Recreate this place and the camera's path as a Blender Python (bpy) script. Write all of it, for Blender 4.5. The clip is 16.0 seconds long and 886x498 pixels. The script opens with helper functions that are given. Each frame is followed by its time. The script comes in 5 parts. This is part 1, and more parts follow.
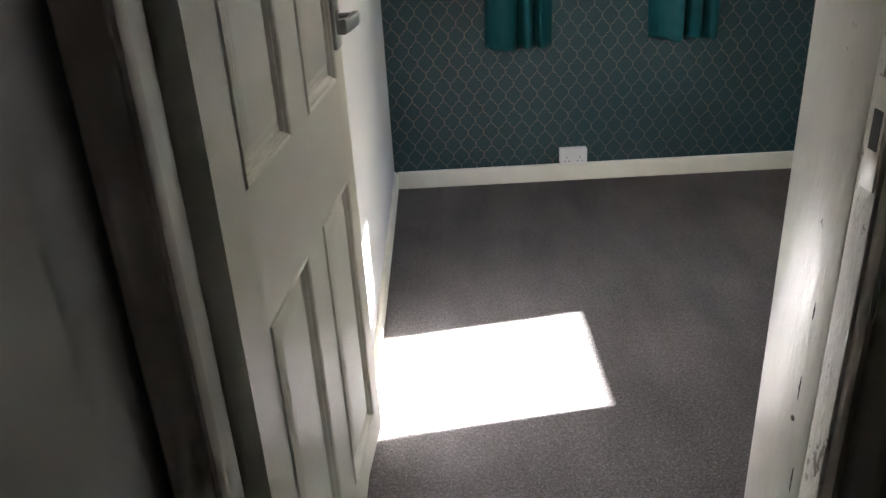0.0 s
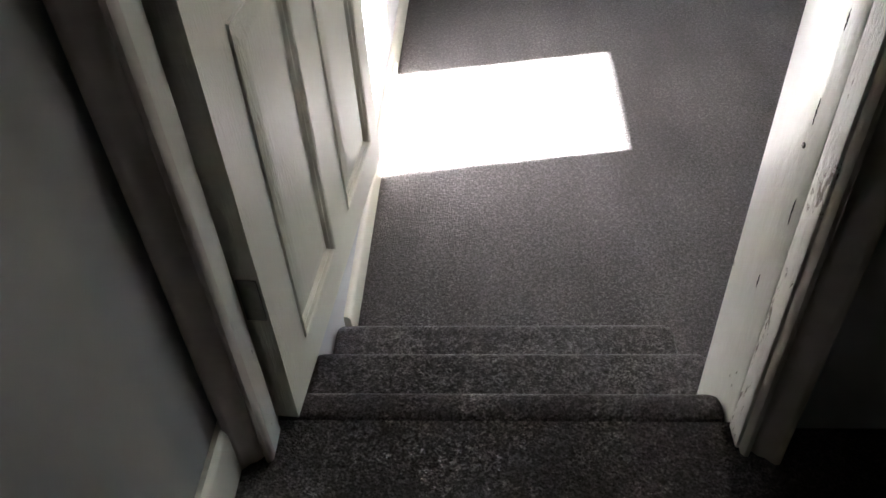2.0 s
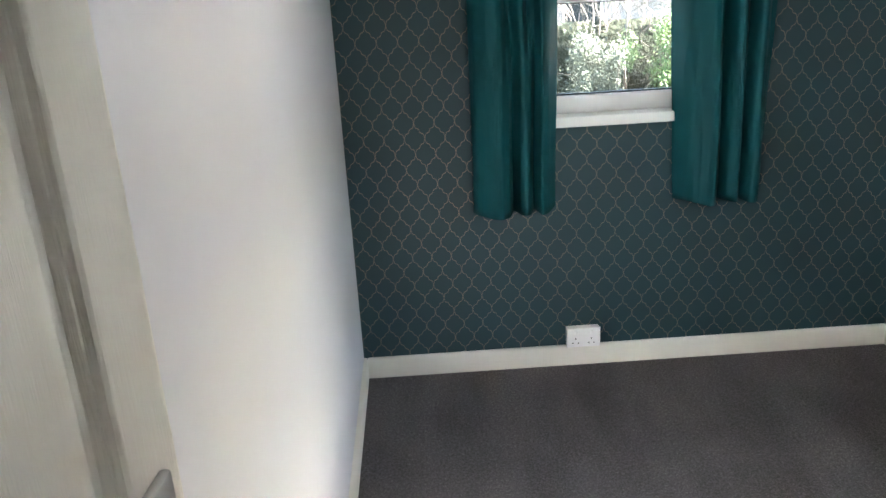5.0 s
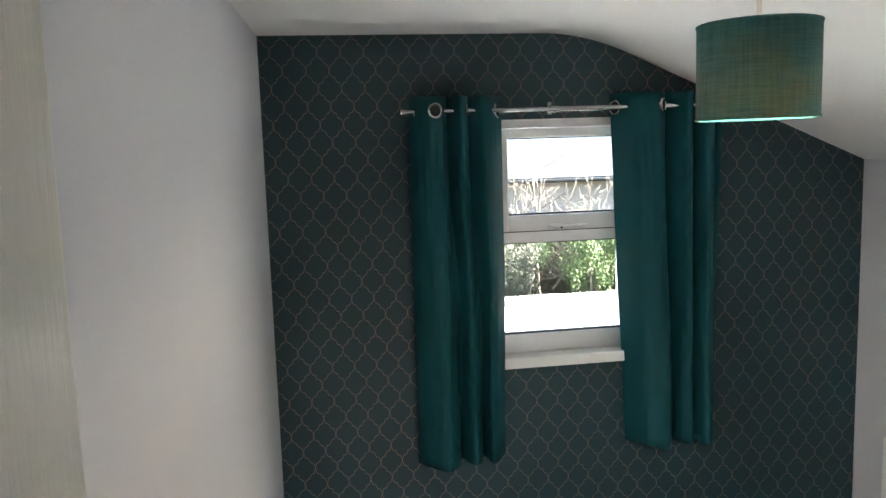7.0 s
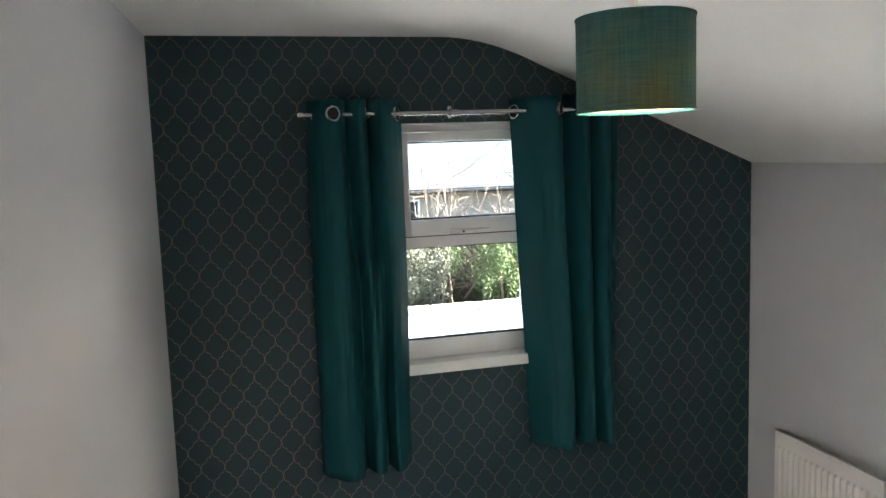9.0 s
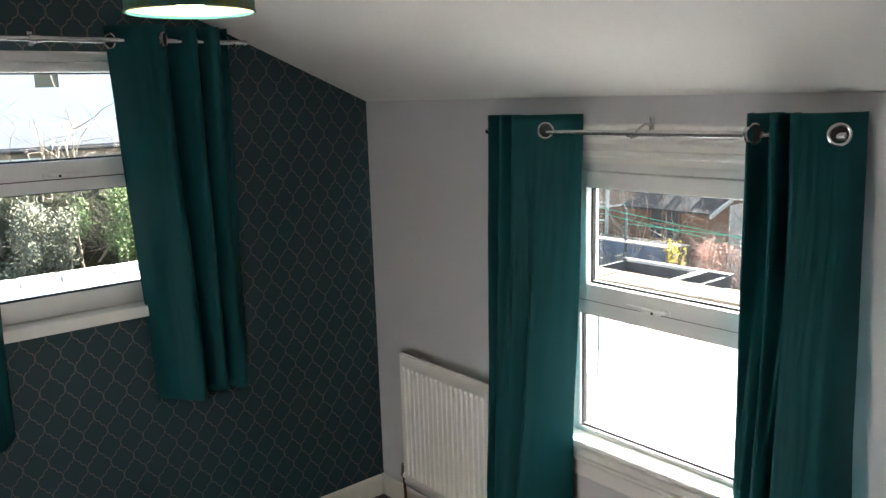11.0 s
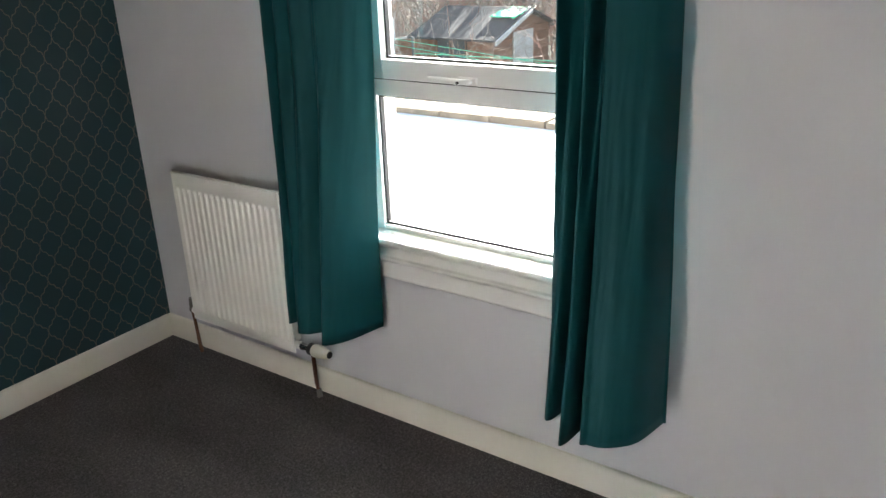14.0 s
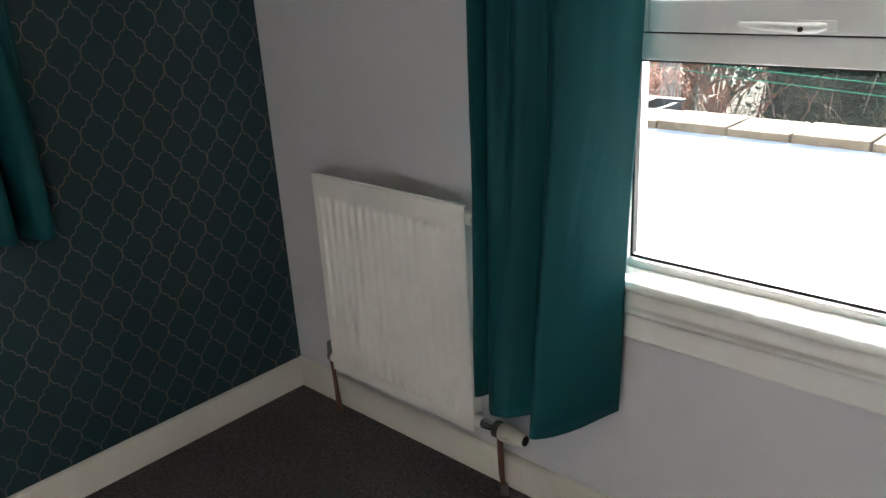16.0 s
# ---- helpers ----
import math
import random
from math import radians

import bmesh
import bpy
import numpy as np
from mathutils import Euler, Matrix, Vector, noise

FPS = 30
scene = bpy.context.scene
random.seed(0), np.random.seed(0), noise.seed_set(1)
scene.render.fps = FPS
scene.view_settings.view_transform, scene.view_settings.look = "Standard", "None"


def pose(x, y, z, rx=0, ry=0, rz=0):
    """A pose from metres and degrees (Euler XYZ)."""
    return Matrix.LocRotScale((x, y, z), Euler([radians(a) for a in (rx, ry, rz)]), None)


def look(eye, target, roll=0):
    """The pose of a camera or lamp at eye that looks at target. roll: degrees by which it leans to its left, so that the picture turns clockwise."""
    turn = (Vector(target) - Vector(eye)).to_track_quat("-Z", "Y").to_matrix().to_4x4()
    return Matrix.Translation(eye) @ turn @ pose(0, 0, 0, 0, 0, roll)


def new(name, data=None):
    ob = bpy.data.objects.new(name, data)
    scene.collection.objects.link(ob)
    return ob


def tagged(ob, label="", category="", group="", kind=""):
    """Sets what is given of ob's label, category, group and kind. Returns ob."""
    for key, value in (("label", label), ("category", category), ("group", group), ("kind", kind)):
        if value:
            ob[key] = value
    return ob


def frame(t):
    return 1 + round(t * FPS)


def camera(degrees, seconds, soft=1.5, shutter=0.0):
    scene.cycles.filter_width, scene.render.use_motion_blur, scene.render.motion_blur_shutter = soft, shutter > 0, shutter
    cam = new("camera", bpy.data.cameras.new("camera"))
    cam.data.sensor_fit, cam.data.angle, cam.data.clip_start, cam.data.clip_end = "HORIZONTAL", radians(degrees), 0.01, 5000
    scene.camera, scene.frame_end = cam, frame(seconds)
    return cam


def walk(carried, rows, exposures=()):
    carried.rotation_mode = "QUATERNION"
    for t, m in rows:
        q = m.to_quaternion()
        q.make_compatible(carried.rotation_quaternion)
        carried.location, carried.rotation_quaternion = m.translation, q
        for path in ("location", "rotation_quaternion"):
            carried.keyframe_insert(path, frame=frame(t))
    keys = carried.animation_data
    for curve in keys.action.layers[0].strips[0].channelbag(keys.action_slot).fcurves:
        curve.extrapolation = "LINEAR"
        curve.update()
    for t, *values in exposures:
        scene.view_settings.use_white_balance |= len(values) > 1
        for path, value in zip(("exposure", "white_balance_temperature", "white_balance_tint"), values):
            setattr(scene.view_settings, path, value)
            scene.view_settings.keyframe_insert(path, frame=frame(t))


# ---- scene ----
cam = camera(58.4, 16.0)
PATH = [
    (0, (0.282, -4.051, 1.541), (0.262, -2.244, 0.684), -3.3),
    (0.5, (0.307, -4.052, 1.506), (0.202, -2.332, 0.49), -3.5),
    (1, (0.324, -4.039, 1.462), (0.204, -2.435, 0.273), -3.8),
    (1.5, (0.337, -4.028, 1.443), (0.216, -2.536, 0.117), -3.9),
    (2, (0.345, -4.002, 1.447), (0.221, -2.542, 0.085), -3.8),
    (2.5, (0.33, -3.891, 1.465), (0.203, -2.431, 0.104), -3.9),
    (3, (0.301, -3.749, 1.519), (0.173, -2.265, 0.185), -4.2),
    (3.5, (0.266, -3.601, 1.563), (0.186, -1.983, 0.39), -3.6),
    (4, (0.29, -3.446, 1.598), (0.266, -1.717, 0.593), -3.6),
    (4.5, (0.325, -3.269, 1.649), (0.322, -1.447, 0.825), -3.6),
    (5, (0.299, -3.122, 1.694), (0.343, -1.239, 1.02), -3.2),
    (5.2, (0.279, -3.066, 1.711), (0.374, -1.163, 1.102), -3.0),
    (7.3, (0.181, -2.864, 1.915), (0.492, -0.894, 1.758), -1.9),
    (7.5, (0.185, -2.862, 1.917), (0.496, -0.889, 1.816), -1.9),
    (8, (0.211, -2.851, 1.886), (0.533, -0.88, 1.789), -2.2),
    (8.2, (0.211, -2.847, 1.886), (0.543, -0.879, 1.748), -2.2),
    (10.3, (0.318, -2.847, 1.831), (1.319, -1.144, 1.52), -1.8),
    (10.5, (0.329, -2.85, 1.825), (1.401, -1.192, 1.505), -1.9),
    (11, (0.362, -2.855, 1.801), (1.618, -1.343, 1.43), -1.8),
    (11.5, (0.398, -2.857, 1.761), (1.796, -1.506, 1.288), -1.8),
    (12, (0.424, -2.862, 1.73), (1.911, -1.656, 1.154), -1.8),
    (12.5, (0.435, -2.86, 1.686), (1.951, -1.741, 1.016), -1.9),
    (13, (0.491, -2.833, 1.65), (2.004, -1.736, 0.937), -2.2),
    (13.5, (0.563, -2.758, 1.609), (2.076, -1.669, 0.883), -2.2),
    (13.8, (0.563, -2.742, 1.595), (2.076, -1.656, 0.867), -2.2),
    (14, (0.56, -2.654, 1.514), (2.077, -1.58, 0.775), -2.2),
    (14.5, (0.608, -2.544, 1.471), (2.104, -1.471, 0.689), -2.3),
    (14.8, (0.65, -2.485, 1.429), (2.122, -1.387, 0.639), -2.5),
    (15, (0.712, -2.396, 1.365), (2.15, -1.261, 0.563), -2.8),
    (15.5, (0.812, -2.147, 1.288), (2.247, -0.961, 0.559), -2.5),
    (16, (1.002, -1.93, 1.285), (2.358, -0.636, 0.588), -3.4),
]
walk(cam, [(t, look(eye, target, roll)) for t, eye, target, roll in PATH], [(0.0, 5.19, 6500, 10), (0.5, 5.24, 6500, 10), (1.0, 5.29, 6480, 10), (2.0, 5.64, 6400, 10.5), (2.5, 5.57, 6400, 10.5), (3.0, 5.19, 6400, 10), (3.5, 4.64, 6350, 9), (4.0, 4.79, 6250, 9),
     (4.5, 5.66, 6150, 9), (5.2, 5.69, 6200, 9), (7.5, 4.9, 6600, 10), (8.2, 4.85, 6600, 10), (10.5, 4.33, 6670, 10), (11.5, 4.69, 6650, 10), (12.5, 4.76, 6620, 10), (15.5, 4.73, 6620, 10), (16.0, 4.33, 6620, 10)])

# ---------------------------------------------------------------- sky, sun
SUN_TO = Vector((1.0, 0.15, 0.425)).normalized()
world = bpy.data.worlds.new("sky")
scene.world = world
world.use_nodes = True
_nt = world.node_tree
_bg = _nt.nodes["Background"]
_sky = _nt.nodes.new("ShaderNodeTexSky")
_sky.sky_type = "NISHITA"
_sky.sun_disc = False
_sky.sun_elevation = math.asin(SUN_TO.z)
_sky.sun_rotation = math.atan2(SUN_TO.x, SUN_TO.y)
_nt.links.new(_sky.outputs[0], _bg.inputs[0])
_bg.inputs[1].default_value = 0.05
_sun = bpy.data.lights.new("sun", "SUN")
_sun.energy = 5.0
_sun.angle = radians(0.53)
_sun.color = (1.0, 0.98, 0.955)
sun = new("sun", _sun)
sun.matrix_world = look(SUN_TO * 30, (0, 0, 0))


# ---------------------------------------------------------------- materials
class Mat:
    """A node material with a few short-hands."""

    def __init__(self, name, rough=0.5, metal=0.0):
        self.m = bpy.data.materials.new(name)
        self.m.use_nodes = True
        self.n, self.l = self.m.node_tree.nodes, self.m.node_tree.links
        self.b = self.n["Principled BSDF"]
        self.b.inputs["Roughness"].default_value = rough
        self.b.inputs["Metallic"].default_value = metal
        self.tc = self.n.new("ShaderNodeTexCoord")

    def link(self, a, b):
        self.l.new(a, b)

    def vec(self, scale=(1, 1, 1), rot=(0, 0, 0)):
        mp = self.n.new("ShaderNodeMapping")
        mp.inputs["Scale"].default_value = scale
        mp.inputs["Rotation"].default_value = rot
        self.link(self.tc.outputs["Object"], mp.inputs["Vector"])
        return mp.outputs[0]

    def noise(self, scale, detail=4, stretch=(1, 1, 1), rough=0.55):
        t = self.n.new("ShaderNodeTexNoise")
        t.inputs["Scale"].default_value = scale
        t.inputs["Detail"].default_value = detail
        t.inputs["Roughness"].default_value = rough
        self.link(self.vec(stretch), t.inputs["Vector"])
        return t.outputs["Fac"]

    def ramp(self, fac, stops):
        r = self.n.new("ShaderNodeValToRGB")
        while len(r.color_ramp.elements) < len(stops):
            r.color_ramp.elements.new(0.5)
        for e, (p, c) in zip(r.color_ramp.elements, stops):
            e.position = p
            e.color = (*c, 1) if len(c) == 3 else c
        self.link(fac, r.inputs[0])
        return r.outputs[0]

    def math(self, op, a, b=0.0, c=0.0):
        k = self.n.new("ShaderNodeMath")
        k.operation = op
        for i, v in enumerate((a, b, c)):
            if isinstance(v, (int, float)):
                k.inputs[i].default_value = v
            else:
                self.link(v, k.inputs[i])
        return k.outputs[0]

    def mix(self, fac, a, b, blend="MIX"):
        k = self.n.new("ShaderNodeMix")
        k.data_type, k.blend_type = "RGBA", blend
        for s, v in ((k.inputs[0], fac), (k.inputs[6], a), (k.inputs[7], b)):
            if isinstance(v, (int, float)):
                s.default_value = v
            elif isinstance(v, tuple):
                s.default_value = (*v, 1)
            else:
                self.link(v, s)
        return k.outputs[2]

    def color(self, v):
        if isinstance(v, tuple):
            self.b.inputs["Base Color"].default_value = (*v, 1)
        else:
            self.link(v, self.b.inputs["Base Color"])
        return self

    def bump(self, h, strength=0.3, dist=0.002):
        k = self.n.new("ShaderNodeBump")
        k.inputs["Strength"].default_value = strength
        k.inputs["Distance"].default_value = dist
        self.link(h, k.inputs["Height"])
        self.link(k.outputs[0], self.b.inputs["Normal"])
        return self


def m_plain(name, c, rough=0.5, metal=0.0, vary=0.12, scale=8.0, bump=0.08):
    """Paint, plastic or metal with a faint mottling and fine relief."""
    k = Mat(name, rough, metal)
    n1 = k.noise(scale, 5)
    n2 = k.noise(scale * 14, 3)
    dark = tuple(x * (1 - vary) for x in c)
    k.color(k.mix(k.math("MULTIPLY", k.math("ADD", n1, n2), 0.5), dark, tuple(min(x * (1 + vary * 0.6), 0.95) for x in c)))
    k.bump(n2, bump, 0.001)
    return k.m


def m_wall(name, c):
    """Emulsion paint over plaster: roller stipple and slow unevenness."""
    k = Mat(name, 0.75)
    slow, fine, mid = k.noise(1.6, 3), k.noise(420, 2), k.noise(11, 5)
    k.color(k.mix(slow, tuple(x * 0.94 for x in c), tuple(x * 1.03 for x in c)))
    k.bump(k.math("ADD", k.math("MULTIPLY", fine, 0.25), mid), 0.22, 0.004)
    return k.m


def m_carpet(name="grey_carpet", sheen=0.03, relief=0.9):
    """Short grey-brown twist pile: tufts, flecks, brushed swathes and faint pressed tracks."""
    k = Mat(name, 1.0)
    tuft, yarn, fleck, brush = k.noise(235, 3, rough=0.75), k.noise(112, 3, rough=0.7), k.noise(60, 3), k.noise(2.3, 4)
    v = k.n.new("ShaderNodeTexVoronoi")
    v.inputs["Scale"].default_value = 240
    k.link(k.vec(), v.inputs["Vector"])
    pile = k.math("ADD", k.math("MULTIPLY", tuft, 0.60), k.math("MULTIPLY", yarn, 0.40))
    c = k.ramp(pile, [(0.36, (0.032, 0.0298, 0.0296)), (0.50, (0.095, 0.0880, 0.0880)), (0.64, (0.225, 0.210, 0.210))])
    c = k.mix(k.math("MULTIPLY", k.ramp(fleck, [(0.44, (0, 0, 0)), (0.62, (1, 1, 1))]), 0.45), c, (0.070, 0.064, 0.064))
    swathe = k.math("ADD", k.math("MULTIPLY", brush, 0.45), k.math("MULTIPLY", k.noise(5, 5, (1, 0.28, 1)), 0.55))
    c = k.mix(1.0, c, k.ramp(swathe, [(0.38, (0.78, 0.77, 0.77)), (0.62, (1.14, 1.13, 1.135))]), "MULTIPLY")
    k.color(c)
    k.b.inputs["Diffuse Roughness"].default_value = 0.3
    k.b.inputs["Specular IOR Level"].default_value = 0.1
    k.b.inputs["Sheen Weight"].default_value = sheen
    k.b.inputs["Sheen Roughness"].default_value = 0.35
    k.bump(k.math("ADD", pile, k.math("MULTIPLY", v.outputs["Distance"], -0.6)), relief, 0.004)
    return k.m


def m_wallpaper():
    """Deep teal paper printed with a metallic ogee trellis."""
    k = Mat("teal_trellis_wallpaper", 0.55)
    sep = k.n.new("ShaderNodeSeparateXYZ")
    k.link(k.tc.outputs["Object"], sep.inputs[0])
    X = k.math("DIVIDE", k.math("SUBTRACT", sep.outputs[0], 0.324), 0.0813)
    Z = k.math("DIVIDE", k.math("SUBTRACT", sep.outputs[2], 2.182), 0.1260)
    u, v = k.math("ADD", X, Z), k.math("SUBTRACT", X, Z)

    def wave(a, amp, f):
        return k.math("MULTIPLY", k.math("SINE", k.math("MULTIPLY", a, 2 * math.pi * f)), amp)

    def line(a, b):
        half = k.math("SINE", k.math("MULTIPLY", b, math.pi))
        step = k.math("MULTIPLY", wave(b, 0.060, 2), k.math("MULTIPLY", half, half))
        w = k.math("ADD", k.math("ADD", a, wave(b, 0.066, 1)), step)
        return k.math("ABSOLUTE", k.math("SUBTRACT", k.math("SUBTRACT", w, 0), k.math("ROUND", w)))

    d = k.math("MINIMUM", line(u, v), line(v, u))
    mask = k.n.new("ShaderNodeMapRange")
    mask.interpolation_type = "SMOOTHSTEP"
    for i, val in ((1, 0.031), (2, 0.014), (3, 0.0), (4, 1.0)):
        mask.inputs[i].default_value = val
    k.link(d, mask.inputs[0])
    fine, slow = k.noise(600, 3), k.noise(2.5, 3)
    worn = k.math("MULTIPLY", mask.outputs[0], k.ramp(k.noise(60, 3), [(0.25, (0.55, 0.55, 0.55)), (0.6, (1, 1, 1))]))
    paper = k.mix(slow, (0.0105, 0.0365, 0.044), (0.0125, 0.044, 0.053))
    paper = k.mix(k.math("MULTIPLY", fine, 0.4), paper, (0.017, 0.046, 0.052))
    k.color(k.mix(worn, paper, (0.22, 0.180, 0.142)))
    k.link(k.math("MULTIPLY", worn, 0.7), k.b.inputs["Metallic"])
    k.link(k.math("SUBTRACT", 0.55, k.math("MULTIPLY", worn, 0.14)), k.b.inputs["Roughness"])
    k.bump(k.math("ADD", k.math("MULTIPLY", fine, 0.4), worn), 0.2, 0.001)
    return k.m


def m_cloth(name, c, through_c, amount):
    """Woven cloth that lets some light through."""
    k = Mat(name, 0.6)
    k.b.inputs["Specular IOR Level"].default_value = 0.16
    weave = k.noise(900, 2, (1, 1, 0.25))
    slub = k.noise(55, 4, (1, 1, 0.12))
    k.color(k.mix(slub, tuple(x * 0.92 for x in c), tuple(x * 1.07 for x in c)))
    k.bump(k.math("ADD", weave, k.math("MULTIPLY", slub, 0.35)), 0.2, 0.0012)
    t = k.n.new("ShaderNodeBsdfTranslucent")
    t.inputs[0].default_value = (*through_c, 1)
    s = k.n.new("ShaderNodeMixShader")
    s.inputs[0].default_value = amount
    k.link(k.b.outputs[0], s.inputs[1])
    k.link(t.outputs[0], s.inputs[2])
    k.link(s.outputs[0], k.n["Material Output"].inputs[0])
    return k.m


def m_shade():
    """Linen lampshade: teal weave over a warm lining."""
    k = Mat("teal_linen_shade", 0.85)
    wa, wb = k.noise(420, 2, (0.05, 0.05, 1)), k.noise(300, 2, (1, 1, 0.04))
    w = k.math("MULTIPLY", k.math("ADD", wa, wb), 0.5)
    k.color(k.mix(w, (0.010, 0.080, 0.086), (0.026, 0.165, 0.170)))
    k.bump(w, 0.5, 0.001)
    t = k.n.new("ShaderNodeBsdfTranslucent")
    k.link(k.ramp(w, [(0.35, (0.20, 0.175, 0.105)), (0.6, (0.46, 0.41, 0.26))]), t.inputs[0])
    s = k.n.new("ShaderNodeMixShader")
    s.inputs[0].default_value = 0.19
    k.link(k.b.outputs[0], s.inputs[1])
    k.link(t.outputs[0], s.inputs[2])
    k.link(s.outputs[0], k.n["Material Output"].inputs[0])
    return k.m


def m_doorpaint(name, c, rough=0.32, stretch=(9, 9, 0.55)):
    """Gloss-painted moulded door with an embossed wood grain."""
    k = Mat(name, rough)
    grain = k.noise(30, 4, stretch, 0.6)
    slow = k.noise(3, 3)
    k.color(k.mix(slow, tuple(x * 0.93 for x in c), c))
    k.bump(k.math("ADD", grain, k.math("MULTIPLY", k.noise(75, 3, stretch, 0.6), 0.5)), 0.5, 0.0024)
    return k.m


def m_old_gloss():
    """Old cream gloss paint, chipped and scuffed down to dark wood."""
    k = Mat("scuffed_cream_gloss", 0.3)
    chip = k.noise(26, 6, (1, 1, 0.35), 0.7)
    lump = k.noise(15, 4, (1, 1, 0.3))
    c = k.mix(k.noise(5, 4), (0.76, 0.74, 0.68), (0.86, 0.84, 0.79))
    c = k.mix(k.ramp(chip, [(0.0, (0, 0, 0)), (0.685, (0, 0, 0)), (0.71, (1, 1, 1))]), c, (0.16, 0.12, 0.085))
    k.color(c)
    k.bump(k.math("ADD", lump, k.math("MULTIPLY", chip, 0.5)), 0.55, 0.006)
    return k.m


def m_worn_gloss():
    """Cream gloss knocked and flaked along an edge, with bare grey-brown wood showing."""
    k = Mat("flaked_cream_gloss", 0.34)
    chip = k.noise(48, 7, (1, 1, 0.30), 0.75)
    big = k.noise(9, 4, (1, 1, 0.4))
    lump = k.noise(34, 4, (1, 1, 0.25))
    c = k.mix(k.noise(6, 4), (0.72, 0.70, 0.64), (0.84, 0.82, 0.77))
    wear = k.math("ADD", chip, k.math("MULTIPLY", big, 0.28))
    c = k.mix(k.ramp(wear, [(0.0, (0, 0, 0)), (0.735, (0, 0, 0)), (0.76, (1, 1, 1))]), c, (0.22, 0.18, 0.14))
    k.color(c)
    k.bump(k.math("ADD", lump, k.math("MULTIPLY", wear, -0.8)), 0.8, 0.007)
    return k.m


def m_glass():
    k = Mat("window_glass", 0.0)
    k.b.inputs["Transmission Weight"].default_value = 1.0
    k.b.inputs["IOR"].default_value = 1.0
    k.color((0.96, 0.98, 0.97))
    g = k.n.new("ShaderNodeBsdfGlossy")
    g.inputs["Roughness"].default_value = 0.0
    tr = k.n.new("ShaderNodeBsdfTransparent")
    tr.inputs[0].default_value = (0.96, 0.98, 0.97, 1)
    f = k.n.new("ShaderNodeFresnel")
    f.inputs[0].default_value = 1.45
    s = k.n.new("ShaderNodeMixShader")
    k.link(k.math("MULTIPLY", f.outputs[0], 0.8), s.inputs[0])
    k.link(tr.outputs[0], s.inputs[1])
    k.link(g.outputs[0], s.inputs[2])
    dust = k.n.new("ShaderNodeBsdfTranslucent")
    dust.inputs[0].default_value = (0.8, 0.8, 0.78, 1)
    d = k.n.new("ShaderNodeMixShader")
    k.link(k.math("MULTIPLY", k.ramp(k.noise(7, 5), [(0.3, (0.3, 0.3, 0.3)), (0.7, (1, 1, 1))]), 0.0014), d.inputs[0])
    k.link(s.outputs[0], d.inputs[1])
    k.link(dust.outputs[0], d.inputs[2])
    k.link(d.outputs[0], k.n["Material Output"].inputs[0])
    return k.m


def m_glow(name, c, strength):
    k = Mat(name, 0.4)
    k.color(c)
    k.b.inputs["Emission Color"].default_value = (*c, 1)
    k.b.inputs["Emission Strength"].default_value = strength
    return k.m


def m_mottle(name, stops, scale, rough=0.9, bump=0.6, dist=0.02, stretch=(1, 1, 1)):
    """Earth, stone, slates or bark from a coloured noise."""
    k = Mat(name, rough)
    k.b.inputs["Specular IOR Level"].default_value = 0.12
    a, b = k.noise(scale, 6, stretch), k.noise(scale * 9, 4, stretch)
    k.color(k.ramp(k.math("ADD", k.math("MULTIPLY", a, 0.65), k.math("MULTIPLY", b, 0.35)), stops))
    k.bump(k.math("ADD", a, b), bump, dist)
    return k.m


def m_leaf(name, a, b):
    k = Mat(name, 0.8)
    k.b.inputs["Specular IOR Level"].default_value = 0.2
    oi = k.n.new("ShaderNodeNewGeometry")
    k.color(k.mix(oi.outputs["Random Per Island"], a, b))
    return k.m


def m_lining():
    """Thin cream card that lets lamplight through."""
    k = Mat("cream_shade_lining", 0.7)
    k.color(k.mix(k.noise(120, 3), (0.70, 0.64, 0.52), (0.78, 0.73, 0.61)))
    t = k.n.new("ShaderNodeBsdfTranslucent")
    t.inputs[0].default_value = (0.85, 0.78, 0.62, 1)
    s = k.n.new("ShaderNodeMixShader")
    s.inputs[0].default_value = 0.85
    k.link(k.b.outputs[0], s.inputs[1])
    k.link(t.outputs[0], s.inputs[2])
    k.link(s.outputs[0], k.n["Material Output"].inputs[0])
    return k.m


CARPET = m_carpet()
STEPCARPET = m_carpet("trodden_grey_carpet", 0.22, 0.5)
WALL = m_wall("lilac_grey_emulsion", (0.61, 0.604, 0.630))
CEIL = m_wall("white_ceiling_paint", (0.84, 0.83, 0.80))
# Grey set darker than the room paint, so the colour carries the landing's dimness.
HALLWALL = m_wall("dimmed_hall_emulsion", (0.31, 0.302, 0.304))
PAPER = m_wallpaper()
TRIM = m_plain("cream_white_gloss", (0.74, 0.71, 0.64), 0.35, 0, 0.08, 6, 0.12)
BROWNTRIM = m_plain("brownish_old_gloss", (0.62, 0.55, 0.51), 0.35, 0, 0.12, 6, 0.12)
DOORP = m_doorpaint("ivory_door_gloss", (0.70, 0.67, 0.60))
RAILP = m_doorpaint("ivory_rail_gloss", (0.70, 0.67, 0.60), 0.32, (0.55, 9, 9))
OLDGLOSS = m_old_gloss()
WORNGLOSS = m_worn_gloss()
UPVC = m_plain("white_upvc", (0.80, 0.80, 0.79), 0.28, 0, 0.04, 5, 0.03)
GASKETSHADE = m_plain("black_gasket_and_gap_shade", (0.02, 0.02, 0.02), 0.6)
SILLP = m_plain("white_sill_gloss", (0.80, 0.79, 0.76), 0.3, 0, 0.06, 9, 0.15)
RADP = m_plain("white_radiator_enamel", (0.85, 0.83, 0.79), 0.3, 0, 0.05, 7, 0.05)
CHROME = m_plain("brushed_steel", (0.62, 0.61, 0.60), 0.24, 1.0, 0.1, 30, 0.05)
